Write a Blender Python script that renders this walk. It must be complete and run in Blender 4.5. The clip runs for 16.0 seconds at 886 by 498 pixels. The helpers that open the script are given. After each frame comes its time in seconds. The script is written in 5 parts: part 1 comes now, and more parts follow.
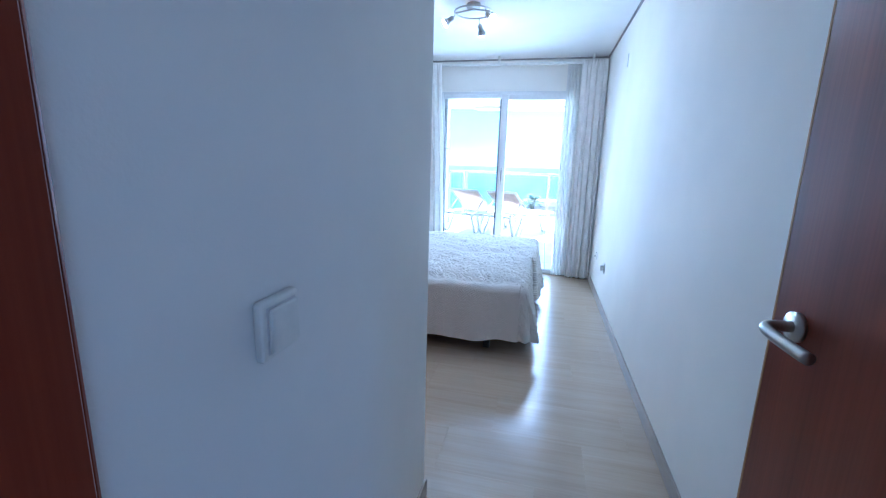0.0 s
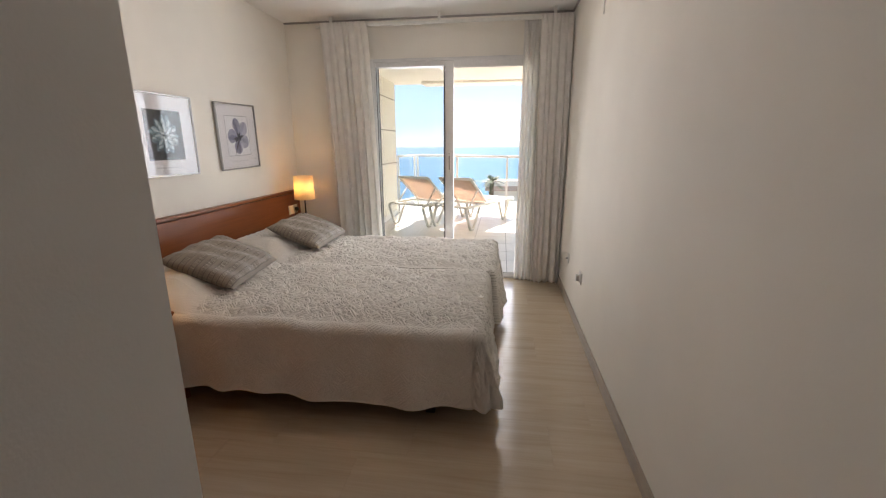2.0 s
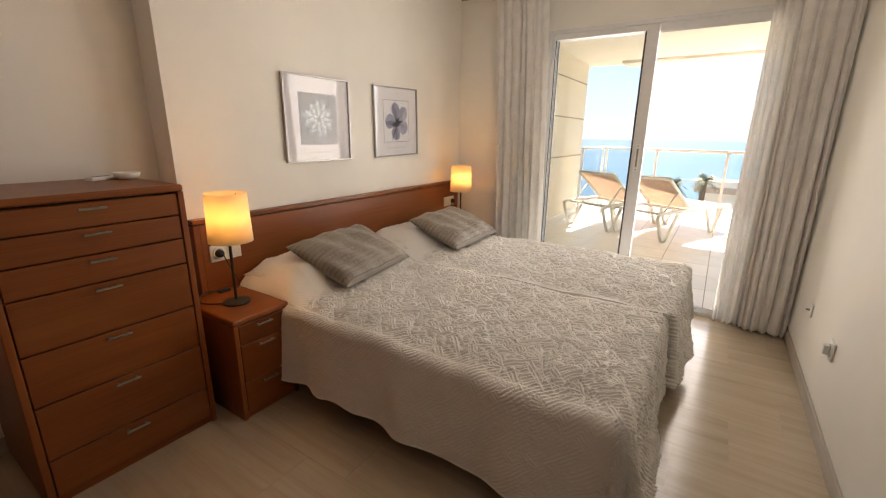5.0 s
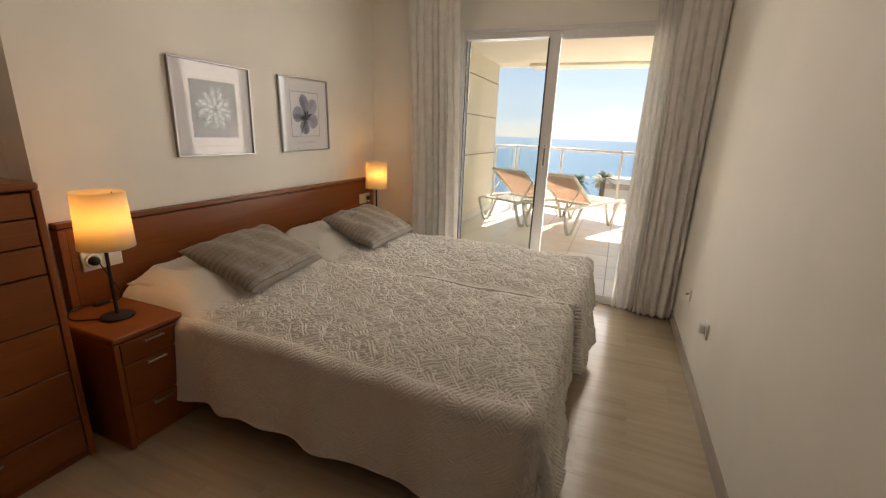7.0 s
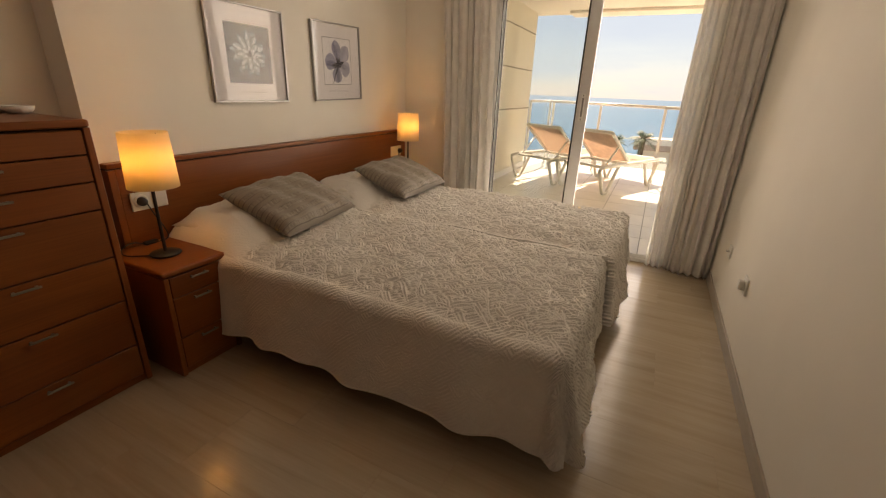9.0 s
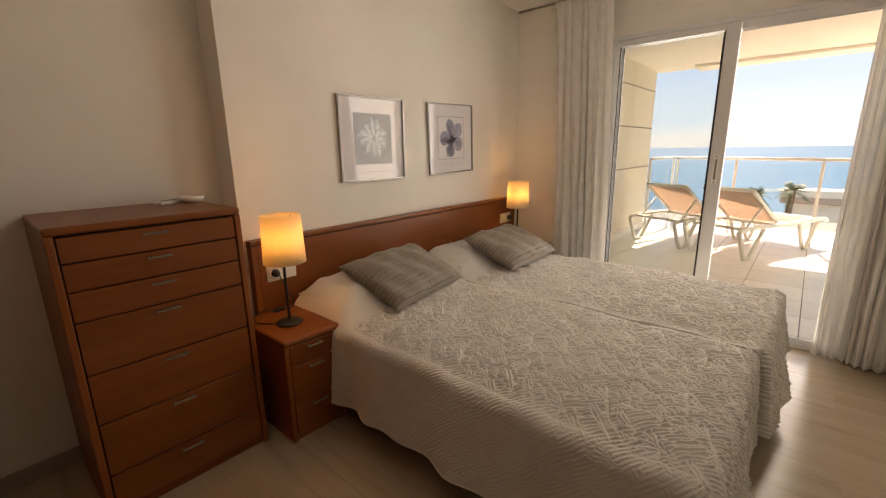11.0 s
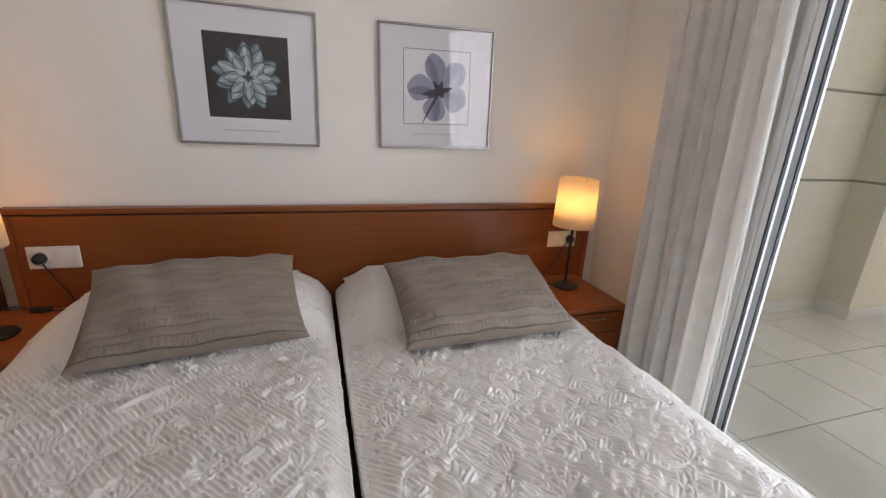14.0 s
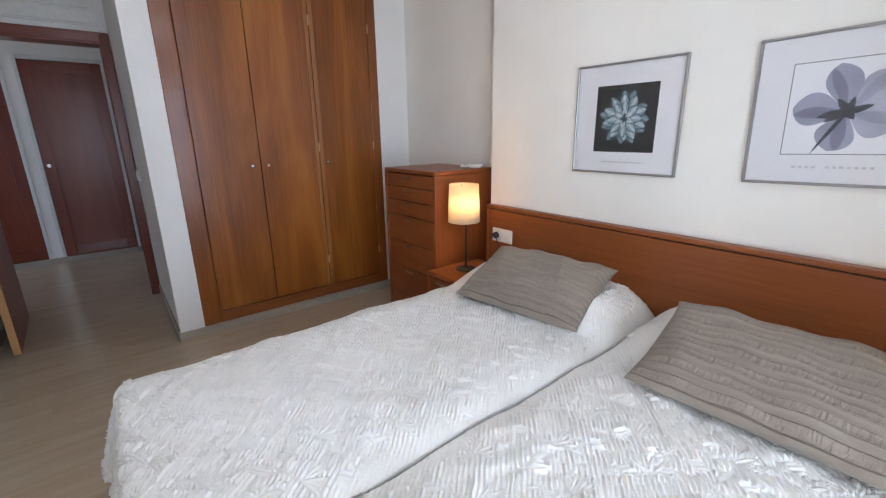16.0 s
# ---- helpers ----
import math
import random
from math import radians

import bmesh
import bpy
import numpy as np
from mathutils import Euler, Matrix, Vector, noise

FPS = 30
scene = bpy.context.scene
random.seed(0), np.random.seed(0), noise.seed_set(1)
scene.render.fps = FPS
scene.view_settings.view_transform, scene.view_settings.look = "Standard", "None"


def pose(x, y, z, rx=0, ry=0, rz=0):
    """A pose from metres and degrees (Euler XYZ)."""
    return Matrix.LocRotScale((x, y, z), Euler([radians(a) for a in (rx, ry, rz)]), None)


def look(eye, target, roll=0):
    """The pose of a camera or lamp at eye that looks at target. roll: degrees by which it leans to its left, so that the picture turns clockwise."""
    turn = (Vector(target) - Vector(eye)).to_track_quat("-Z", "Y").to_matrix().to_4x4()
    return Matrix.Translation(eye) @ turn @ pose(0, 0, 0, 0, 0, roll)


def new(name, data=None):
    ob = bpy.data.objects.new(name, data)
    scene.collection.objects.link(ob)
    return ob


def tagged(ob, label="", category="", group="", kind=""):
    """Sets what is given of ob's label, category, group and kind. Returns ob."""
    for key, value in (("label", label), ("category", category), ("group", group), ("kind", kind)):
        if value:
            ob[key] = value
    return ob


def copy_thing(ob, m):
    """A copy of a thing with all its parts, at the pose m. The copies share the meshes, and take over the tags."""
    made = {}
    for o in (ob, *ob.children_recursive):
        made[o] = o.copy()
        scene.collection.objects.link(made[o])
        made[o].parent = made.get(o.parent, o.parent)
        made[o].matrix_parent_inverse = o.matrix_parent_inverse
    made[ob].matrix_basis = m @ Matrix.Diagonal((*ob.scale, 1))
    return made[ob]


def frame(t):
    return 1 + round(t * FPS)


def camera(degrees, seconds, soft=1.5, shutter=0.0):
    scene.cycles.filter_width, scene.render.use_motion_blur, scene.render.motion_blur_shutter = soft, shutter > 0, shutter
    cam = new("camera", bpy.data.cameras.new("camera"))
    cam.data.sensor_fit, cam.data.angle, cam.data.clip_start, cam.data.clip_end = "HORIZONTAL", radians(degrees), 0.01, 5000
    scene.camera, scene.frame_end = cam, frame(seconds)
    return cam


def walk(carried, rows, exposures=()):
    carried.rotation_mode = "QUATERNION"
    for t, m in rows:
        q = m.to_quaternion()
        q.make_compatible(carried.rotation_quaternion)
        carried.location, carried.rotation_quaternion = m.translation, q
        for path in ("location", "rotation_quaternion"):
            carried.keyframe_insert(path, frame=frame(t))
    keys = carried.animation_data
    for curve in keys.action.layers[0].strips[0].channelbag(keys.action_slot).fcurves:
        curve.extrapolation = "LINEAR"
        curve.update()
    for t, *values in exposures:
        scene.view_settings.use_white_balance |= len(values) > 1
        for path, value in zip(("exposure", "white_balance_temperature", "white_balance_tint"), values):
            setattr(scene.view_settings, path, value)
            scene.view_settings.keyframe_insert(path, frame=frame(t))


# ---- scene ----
cam = camera(93.2, 16.0, 1.2)
PATH = [
    (0, (1.999, -1.358, 1.222), (1.556, 0.551, 0.819), 1.7),
    (0.5, (2.063, -1.151, 1.214), (1.819, 0.789, 0.792), 1.3),
    (1, (2.019, -0.884, 1.223), (1.891, 1.048, 0.724), -0.2),
    (1.5, (2.029, -0.675, 1.258), (1.871, 1.255, 0.756), 0.5),
    (2, (2.008, -0.448, 1.257), (1.741, 1.474, 0.775), -0.2),
    (2.5, (1.956, -0.191, 1.253), (1.7, 1.737, 0.79), 1.3),
    (3, (1.964, 0.0, 1.236), (1.478, 1.872, 0.727), -0.2),
    (3.5, (2.044, 0.095, 1.241), (0.98, 1.704, 0.713), 0.5),
    (6, (2.046, 0.141, 1.24), (1.043, 1.79, 0.717), 1.6),
    (6.5, (2.06, 0.16, 1.253), (1.218, 1.896, 0.726), 1.9),
    (7, (2.051, 0.165, 1.25), (1.337, 1.954, 0.712), 2.3),
    (7.5, (2.077, 0.177, 1.257), (1.405, 1.96, 0.65), 2.6),
    (8, (2.07, 0.164, 1.217), (1.407, 1.922, 0.532), 2.9),
    (8.5, (2.071, 0.153, 1.191), (1.361, 1.875, 0.463), 2.8),
    (9, (2.05, 0.141, 1.185), (1.241, 1.825, 0.471), 2.3),
    (9.5, (2.023, 0.13, 1.226), (1.069, 1.765, 0.582), 1.7),
    (10, (2.027, 0.106, 1.259), (0.925, 1.679, 0.701), 1.0),
    (12.5, (1.922, 0.947, 1.246), (0.481, 2.257, 0.793), -0.6),
    (13, (1.903, 1.349, 1.286), (0.357, 2.497, 0.745), -0.1),
    (13.5, (1.917, 1.729, 1.23), (0.203, 2.601, 0.68), 0.5),
    (14, (1.803, 2.101, 1.193), (-0.022, 2.683, 0.616), 2.9),
    (14.5, (1.732, 2.382, 1.195), (-0.174, 2.224, 0.611), 1.1),
    (15, (1.76, 2.611, 1.253), (0.104, 1.672, 0.64), -1.8),
    (15.5, (1.84, 2.783, 1.248), (0.392, 1.532, 0.668), -2.2),
    (16, (1.853, 2.904, 1.27), (0.654, 1.396, 0.734), -0.8),
]
EXPO = [
    (0.0, 2.9, 4100, 8), (0.5, 2.55, 4850, 9), (1.0, 2.45, 5850, 11), (1.5, 2.2, 6350, 15),
    (2.0, 1.85, 6650, 18), (3.0, 1.4, 7750, 21), (3.5, 1.33, 8650, 23), (5.8, 2.25, 7100, 18),
    (6.5, 1.67, 7300, 18), (7.0, 1.5, 7800, 18), (8.5, 1.35, 9300, 22), (10.2, 1.4, 9400, 23),
    (12.3, 1.8, 6350, 21), (13.5, 1.6, 6200, 20), (14.0, 1.65, 6200, 21), (14.5, 2.1, 6200, 21),
    (15.0, 2.2, 5600, 14), (16.0, 2.3, 5600, 15),
]
walk(cam, [(t, look(eye, target, roll)) for t, eye, target, roll in PATH], EXPO)

# ---- world, sun, large lights ----
world = bpy.data.worlds.new("world")
scene.world = world
world.use_nodes = True
wn = world.node_tree.nodes
sky = wn.new("ShaderNodeTexSky")
sky.sky_type = "NISHITA"
sky.sun_disc = False
sky.sun_elevation = radians(51)
sky.sun_rotation = radians(-12)
sky.altitude = 30
sky.dust_density = 0.1
# thin high cloud drawn out along the horizon
tc = wn.new("ShaderNodeTexCoord")
mp = wn.new("ShaderNodeMapping")
mp.inputs["Scale"].default_value = (1.6, 1.6, 9.0)
cl = wn.new("ShaderNodeTexNoise")
cl.inputs["Scale"].default_value, cl.inputs["Detail"].default_value, cl.inputs["Roughness"].default_value = 1.5, 7.0, 0.6
cr_map = wn.new("ShaderNodeMapRange")
cr_map.inputs["From Min"].default_value, cr_map.inputs["From Max"].default_value = 0.42, 0.78
cr_map.inputs["To Min"].default_value, cr_map.inputs["To Max"].default_value = 0.6, 0.95
cloud = wn.new("ShaderNodeMix")
cloud.data_type = "RGBA"
cloud.inputs["B"].default_value = (4.5, 6.4, 9.0, 1)
wl = world.node_tree.links
wl.new(tc.outputs["Generated"], mp.inputs["Vector"])
wl.new(mp.outputs["Vector"], cl.inputs["Vector"])
wl.new(cl.outputs["Fac"], cr_map.inputs["Value"])
wl.new(cr_map.outputs["Result"], cloud.inputs["Factor"])
wl.new(sky.outputs[0], cloud.inputs["A"])
wn["Background"].inputs["Strength"].default_value = 0.05
wl.new(cloud.outputs["Result"], wn["Background"].inputs["Color"])
sun_data = bpy.data.lights.new("sun", "SUN")
sun_data.energy, sun_data.angle, sun_data.color = 5.0, radians(0.5), (1.0, 0.95, 0.87)
sun = new("sun", sun_data)
sun.matrix_world = look((-1.1, 5.2, 6.6), (0, 0, 0))
# daylight that sky, sea and terrace send in through the balcony door
day = bpy.data.lights.new("window_daylight", "AREA")
day.shape, day.size, day.size_y, day.energy, day.color = "RECTANGLE", 1.30, 1.85, 7.2, (0.93, 0.97, 1.0)
day.spread = radians(155)
day_ob = new("window_daylight", day)
day_ob.matrix_world = look((1.53, 3.60, 1.02), (0.75, 1.6, 0.85))
# added fill lamp at the invented opening in the corridor's end wall
hall = bpy.data.lights.new("corridor_fill", "AREA")
hall.shape, hall.size, hall.size_y, hall.energy, hall.color = "RECTANGLE", 0.44, 1.90, 0.7, (0.93, 0.97, 1.0)
new("corridor_fill", hall).matrix_world = look((3.66, -2.56, 1.05), (2.2, -2.3, 1.0))


# ---- small helpers ----
def part(name, bm, material, parent, label="", smooth=False):
    """Link a bmesh as one mesh object under a thing or a part."""
    me = bpy.data.meshes.new(name)
    bm.normal_update()
    bm.to_mesh(me)
    bm.free()
    return link_mesh(name, me, material, parent, label, smooth)


def link_mesh(name, me, material, parent, label="", smooth=False):
    if material is not None and not me.materials:
        me.materials.append(material)
    if smooth:
        me.polygons.foreach_set("use_smooth", [True] * len(me.polygons))
    ob = new(name, me)
    if parent is not None:
        ob.parent = parent
    if label:
        tagged(ob, label)
    return ob


def thing(name, label, category, group="", m=None):
    ob = new(name)
    ob.empty_display_size = 0.05
    if m is not None:
        ob.matrix_world = m
    return tagged(ob, label, category, group)


def setting(name, bm, material, label="", category="", smooth=False):
    return tagged(part(name, bm, material, None, "", smooth), label, category, "", "structure")


def add_box(bm, x0, x1, y0, y1, z0, z1, bevel=0.0, seg=2):
    g = bmesh.ops.create_cube(bm, size=1.0)
    vs = g["verts"]
    for v in vs:
        v.co = Vector((x0 + (v.co.x + 0.5) * (x1 - x0), y0 + (v.co.y + 0.5) * (y1 - y0), z0 + (v.co.z + 0.5) * (z1 - z0)))
    if bevel > 0:
        es = list({e for v in vs for e in v.link_edges})
        bmesh.ops.bevel(bm, geom=es, offset=bevel, segments=seg, affect="EDGES", profile=0.5)
    return bm


def box(x0, x1, y0, y1, z0, z1, bevel=0.0, seg=2):
    return add_box(bmesh.new(), x0, x1, y0, y1, z0, z1, bevel, seg)


def add_rod(bm, a, b, r0, r1=None, n=14):
    a, b = Vector(a), Vector(b)
    d = b - a
    m = Matrix.Translation((a + b) / 2) @ d.to_track_quat("Z", "Y").to_matrix().to_4x4()
    bmesh.ops.create_cone(bm, cap_ends=True, segments=n, radius1=r0, radius2=r0 if r1 is None else r1, depth=d.length, matrix=m)
    return bm


def rod(a, b, r0, r1=None, n=14):
    return add_rod(bmesh.new(), a, b, r0, r1, n)


def lathe(profile, n=32, closed=False):
    """Turn (radius, z) pairs round the z axis."""
    bm = bmesh.new()
    rings = []
    for r, z in profile:
        rings.append([bm.verts.new((r * math.cos(2 * math.pi * i / n), r * math.sin(2 * math.pi * i / n), z)) for i in range(n)])
    pairs = list(zip(rings, rings[1:])) + ([(rings[-1], rings[0])] if closed else [])
    for lo, hi in pairs:
        for i in range(n):
            bm.faces.new((lo[i], lo[(i + 1) % n], hi[(i + 1) % n], hi[i]))
    if not closed:
        for ring, flip in ((rings[0], True), (rings[-1], False)):
            if (ring[0].co.xy).length > 1e-4:
                bm.faces.new(ring[::-1] if flip else ring)
    bmesh.ops.remove_doubles(bm, verts=bm.verts, dist=1e-5)
    return bm


def add_tube(bm, pts, r, n=8):
    """A round tube along a line of points."""
    pts = [Vector(p) for p in pts]
    rings = []
    for i, p in enumerate(pts):
        d = (pts[min(i + 1, len(pts) - 1)] - pts[max(i - 1, 0)]).normalized()
        q = d.to_track_quat("Z", "Y")
        rings.append([bm.verts.new(p + q @ Vector((r * math.cos(2 * math.pi * k / n), r * math.sin(2 * math.pi * k / n), 0))) for k in range(n)])
    for a, b in zip(rings, rings[1:]):
        for k in range(n):
            bm.faces.new((a[k], a[(k + 1) % n], b[(k + 1) % n], b[k]))
    bm.faces.new(rings[0][::-1])
    bm.faces.new(rings[-1])
    return bm


def tube(pts, r, n=8):
    return add_tube(bmesh.new(), pts, r, n)


def smooth_line(pts, steps=8):
    """Points on a soft curve through the given points."""
    pts = [Vector(p) for p in pts]
    out = []
    for i in range(len(pts) - 1):
        p0, p1, p2, p3 = pts[max(i - 1, 0)], pts[i], pts[i + 1], pts[min(i + 2, len(pts) - 1)]
        for k in range(steps):
            t = k / steps
            out.append(0.5 * ((2 * p1) + (p2 - p0) * t + (2 * p0 - 5 * p1 + 4 * p2 - p3) * t * t + (3 * p1 - p0 - 3 * p2 + p3) * t ** 3))
    out.append(pts[-1])
    return out


def grid_mesh(name, P, uv=None):
    """A mesh from an (n, m, 3) array of places."""
    n, m = P.shape[:2]
    idx = np.arange(n * m).reshape(n, m)
    quads = np.stack([idx[:-1, :-1], idx[1:, :-1], idx[1:, 1:], idx[:-1, 1:]], -1).reshape(-1, 4)
    me = bpy.data.meshes.new(name)
    me.vertices.add(n * m)
    me.vertices.foreach_set("co", P.reshape(-1).astype(np.float32))
    me.loops.add(quads.size)
    me.loops.foreach_set("vertex_index", quads.reshape(-1).astype(np.int32))
    me.polygons.add(len(quads))
    me.polygons.foreach_set("loop_start", np.arange(0, quads.size, 4, dtype=np.int32))
    me.update(calc_edges=True)
    me.validate()
    me.polygons.foreach_set("use_smooth", [True] * len(me.polygons))
    return me


# ---- materials ----
def mat(name, rough=0.5, metal=0.0, spec=0.5):
    m = bpy.data.materials.new(name)
    m.use_nodes = True
    b = m.node_tree.nodes["Principled BSDF"]
    b.inputs["Roughness"].default_value = rough
    b.inputs["Metallic"].default_value = metal
    b.inputs["Specular IOR Level"].default_value = spec
    return m, m.node_tree.nodes, m.node_tree.links, b


def coords(n, l, scale=(1, 1, 1), kind="Object", rot=(0, 0, 0)):
    tc = n.new("ShaderNodeTexCoord")
    mp = n.new("ShaderNodeMapping")
    mp.inputs["Scale"].default_value = scale
    mp.inputs["Rotation"].default_value = rot
    l.new(tc.outputs[kind], mp.inputs["Vector"])
    return mp.outputs["Vector"]


def noise_node(n, l, vec, scale, detail=4, rough=0.55, dist=0.0):
    t = n.new("ShaderNodeTexNoise")
    t.inputs["Scale"].default_value = scale
    t.inputs["Detail"].default_value = detail
    t.inputs["Roughness"].default_value = rough
    t.inputs["Distortion"].default_value = dist
    l.new(vec, t.inputs["Vector"])
    return t.outputs["Fac"]


def ramp(n, l, fac, stops):
    r = n.new("ShaderNodeValToRGB")
    els = r.color_ramp.elements
    while len(els) < len(stops):
        els.new(0.5)
    for e, (p, c) in zip(els, stops):
        e.position = p
        e.color = (*c, 1)
    l.new(fac, r.inputs["Fac"])
    return r.outputs["Color"]


def mix(n, l, fac, a, b, mode="MIX"):
    m = n.new("ShaderNodeMix")
    m.data_type, m.blend_type = "RGBA", mode
    for sock, val in ((m.inputs["Factor"], fac), (m.inputs["A"], a), (m.inputs["B"], b)):
        if isinstance(val, (int, float)):
            sock.default_value = val
        elif isinstance(val, tuple):
            sock.default_value = (*val, 1)
        else:
            l.new(val, sock)
    return m.outputs["Result"]


def bump(n, l, b, height, strength=0.2, dist=0.01, prev=None):
    k = n.new("ShaderNodeBump")
    k.inputs["Strength"].default_value = strength
    k.inputs["Distance"].default_value = dist
    l.new(height, k.inputs["Height"])
    if prev is not None:
        l.new(prev, k.inputs["Normal"])
    l.new(k.outputs["Normal"], b.inputs["Normal"])
    return k.outputs["Normal"]


def paint(name, col, rough=0.75, var=0.05, grain=220, strength=0.12):
    m, n, l, b = mat(name, rough, 0, 0.3)
    v = coords(n, l)
    big = noise_node(n, l, v, 1.3, 3)
    c = ramp(n, l, big, [(0.3, tuple(x * (1 - var) for x in col)), (0.7, tuple(min(1, x * (1 + var)) for x in col))])
    l.new(c, b.inputs["Base Color"])
    bump(n, l, b, noise_node(n, l, v, grain, 3), strength, 0.002)
    return m


def wood(name, dark, mid, light, axis="Z", rough=0.35, scale=1.0, coat=0.0, random_tone=0.12):
    """Veneer with its grain along one axis of the thing."""
    m, n, l, b = mat(name, rough, 0, 0.35)
    s = {"X": (0.7, 6, 6), "Y": (6, 0.7, 6), "Z": (6, 6, 0.7)}[axis]
    v = coords(n, l, tuple(k * scale for k in s))
    wide = noise_node(n, l, v, 1.0, 5, 0.6, 1.2)
    s2 = {"X": (2, 160, 160), "Y": (160, 2, 160), "Z": (160, 160, 2)}[axis]
    fine = noise_node(n, l, coords(n, l, s2), 1.0, 2)
    c = ramp(n, l, wide, [(0.25, dark), (0.5, mid), (0.78, light)])
    c = mix(n, l, 0.2, c, ramp(n, l, fine, [(0.35, tuple(k * 0.6 for k in mid)), (0.65, light)]))
    info = n.new("ShaderNodeObjectInfo")
    mr = n.new("ShaderNodeMapRange")
    mr.inputs["To Min"].default_value = 1 - random_tone
    mr.inputs["To Max"].default_value = 1 + random_tone
    l.new(info.outputs["Random"], mr.inputs["Value"])
    hs = n.new("ShaderNodeHueSaturation")
    l.new(mr.outputs["Result"], hs.inputs["Value"])
    l.new(c, hs.inputs["Color"])
    l.new(hs.outputs["Color"], b.inputs["Base Color"])
    b.inputs["Coat Weight"].default_value = coat
    b.inputs["Coat Roughness"].default_value = 0.20
    b.inputs["Coat IOR"].default_value = 1.6
    bump(n, l, b, fine, 0.06, 0.002)
    return m


def plain(name, col, rough=0.5, metal=0.0, var=0.06, scale=30, strength=0.05):
    m, n, l, b = mat(name, rough, metal)
    v = coords(n, l)
    f = noise_node(n, l, v, scale, 4)
    l.new(ramp(n, l, f, [(0.3, tuple(x * (1 - var) for x in col)), (0.7, tuple(min(1, x * (1 + var)) for x in col))]), b.inputs["Base Color"])
    bump(n, l, b, f, strength, 0.002)
    return m


def glass(name, tint=(1, 1, 1), f0=0.025):
    """A thin pane: clear, with a real mirror sheen by its angle."""
    m = bpy.data.materials.new(name)
    m.use_nodes = True
    n, l = m.node_tree.nodes, m.node_tree.links
    n.remove(n["Principled BSDF"])
    tr, gl, lw, mx = n.new("ShaderNodeBsdfTransparent"), n.new("ShaderNodeBsdfGlossy"), n.new("ShaderNodeLayerWeight"), n.new("ShaderNodeMixShader")
    tr.inputs["Color"].default_value = (*tint, 1)
    gl.inputs["Roughness"].default_value = 0.01
    lw.inputs["Blend"].default_value = 0.5
    pw, ad = n.new("ShaderNodeMath"), n.new("ShaderNodeMath")
    pw.operation, ad.operation = "POWER", "MULTIPLY_ADD"
    pw.inputs[1].default_value = 5.0
    ad.inputs[1].default_value, ad.inputs[2].default_value = 0.95, f0
    l.new(lw.outputs["Facing"], pw.inputs[0])
    l.new(pw.outputs[0], ad.inputs[0])
    l.new(ad.outputs[0], mx.inputs[0])
    l.new(tr.outputs[0], mx.inputs[1])
    l.new(gl.outputs[0], mx.inputs[2])
    l.new(mx.outputs[0], n["Material Output"].inputs["Surface"])
    return m


def fabric(name, col, var=0.08, weave=900, strength=0.25, through_light=0.0, rough=0.9, open_weave=0.0):
    m, n, l, b = mat(name, rough, 0, 0.2)
    v = coords(n, l)
    f = noise_node(n, l, v, 14, 4)
    c = ramp(n, l, f, [(0.3, tuple(x * (1 - var) for x in col)), (0.7, tuple(min(1, x * (1 + var)) for x in col))])
    l.new(c, b.inputs["Base Color"])
    b.inputs["Sheen Weight"].default_value = 0.15
    bump(n, l, b, noise_node(n, l, v, weave, 2), strength, 0.001)
    if through_light > 0:
        t = n.new("ShaderNodeBsdfTranslucent")
        l.new(c, t.inputs["Color"])
        mx = n.new("ShaderNodeMixShader")
        mx.inputs[0].default_value = through_light
        l.new(b.outputs[0], mx.inputs[1])
        l.new(t.outputs[0], mx.inputs[2])
        last = mx
        if open_weave > 0:
            tp, last = n.new("ShaderNodeBsdfTransparent"), n.new("ShaderNodeMixShader")
            last.inputs[0].default_value = open_weave
            l.new(mx.outputs[0], last.inputs[1])
            l.new(tp.outputs[0], last.inputs[2])
        l.new(last.outputs[0], n["Material Output"].inputs["Surface"])
    return m


def glow(name, col, strength):
    m, n, l, b = mat(name, 0.4)
    b.inputs["Base Color"].default_value = (*col, 1)
    b.inputs["Emission Color"].default_value = (*col, 1)
    b.inputs["Emission Strength"].default_value = strength
    return m


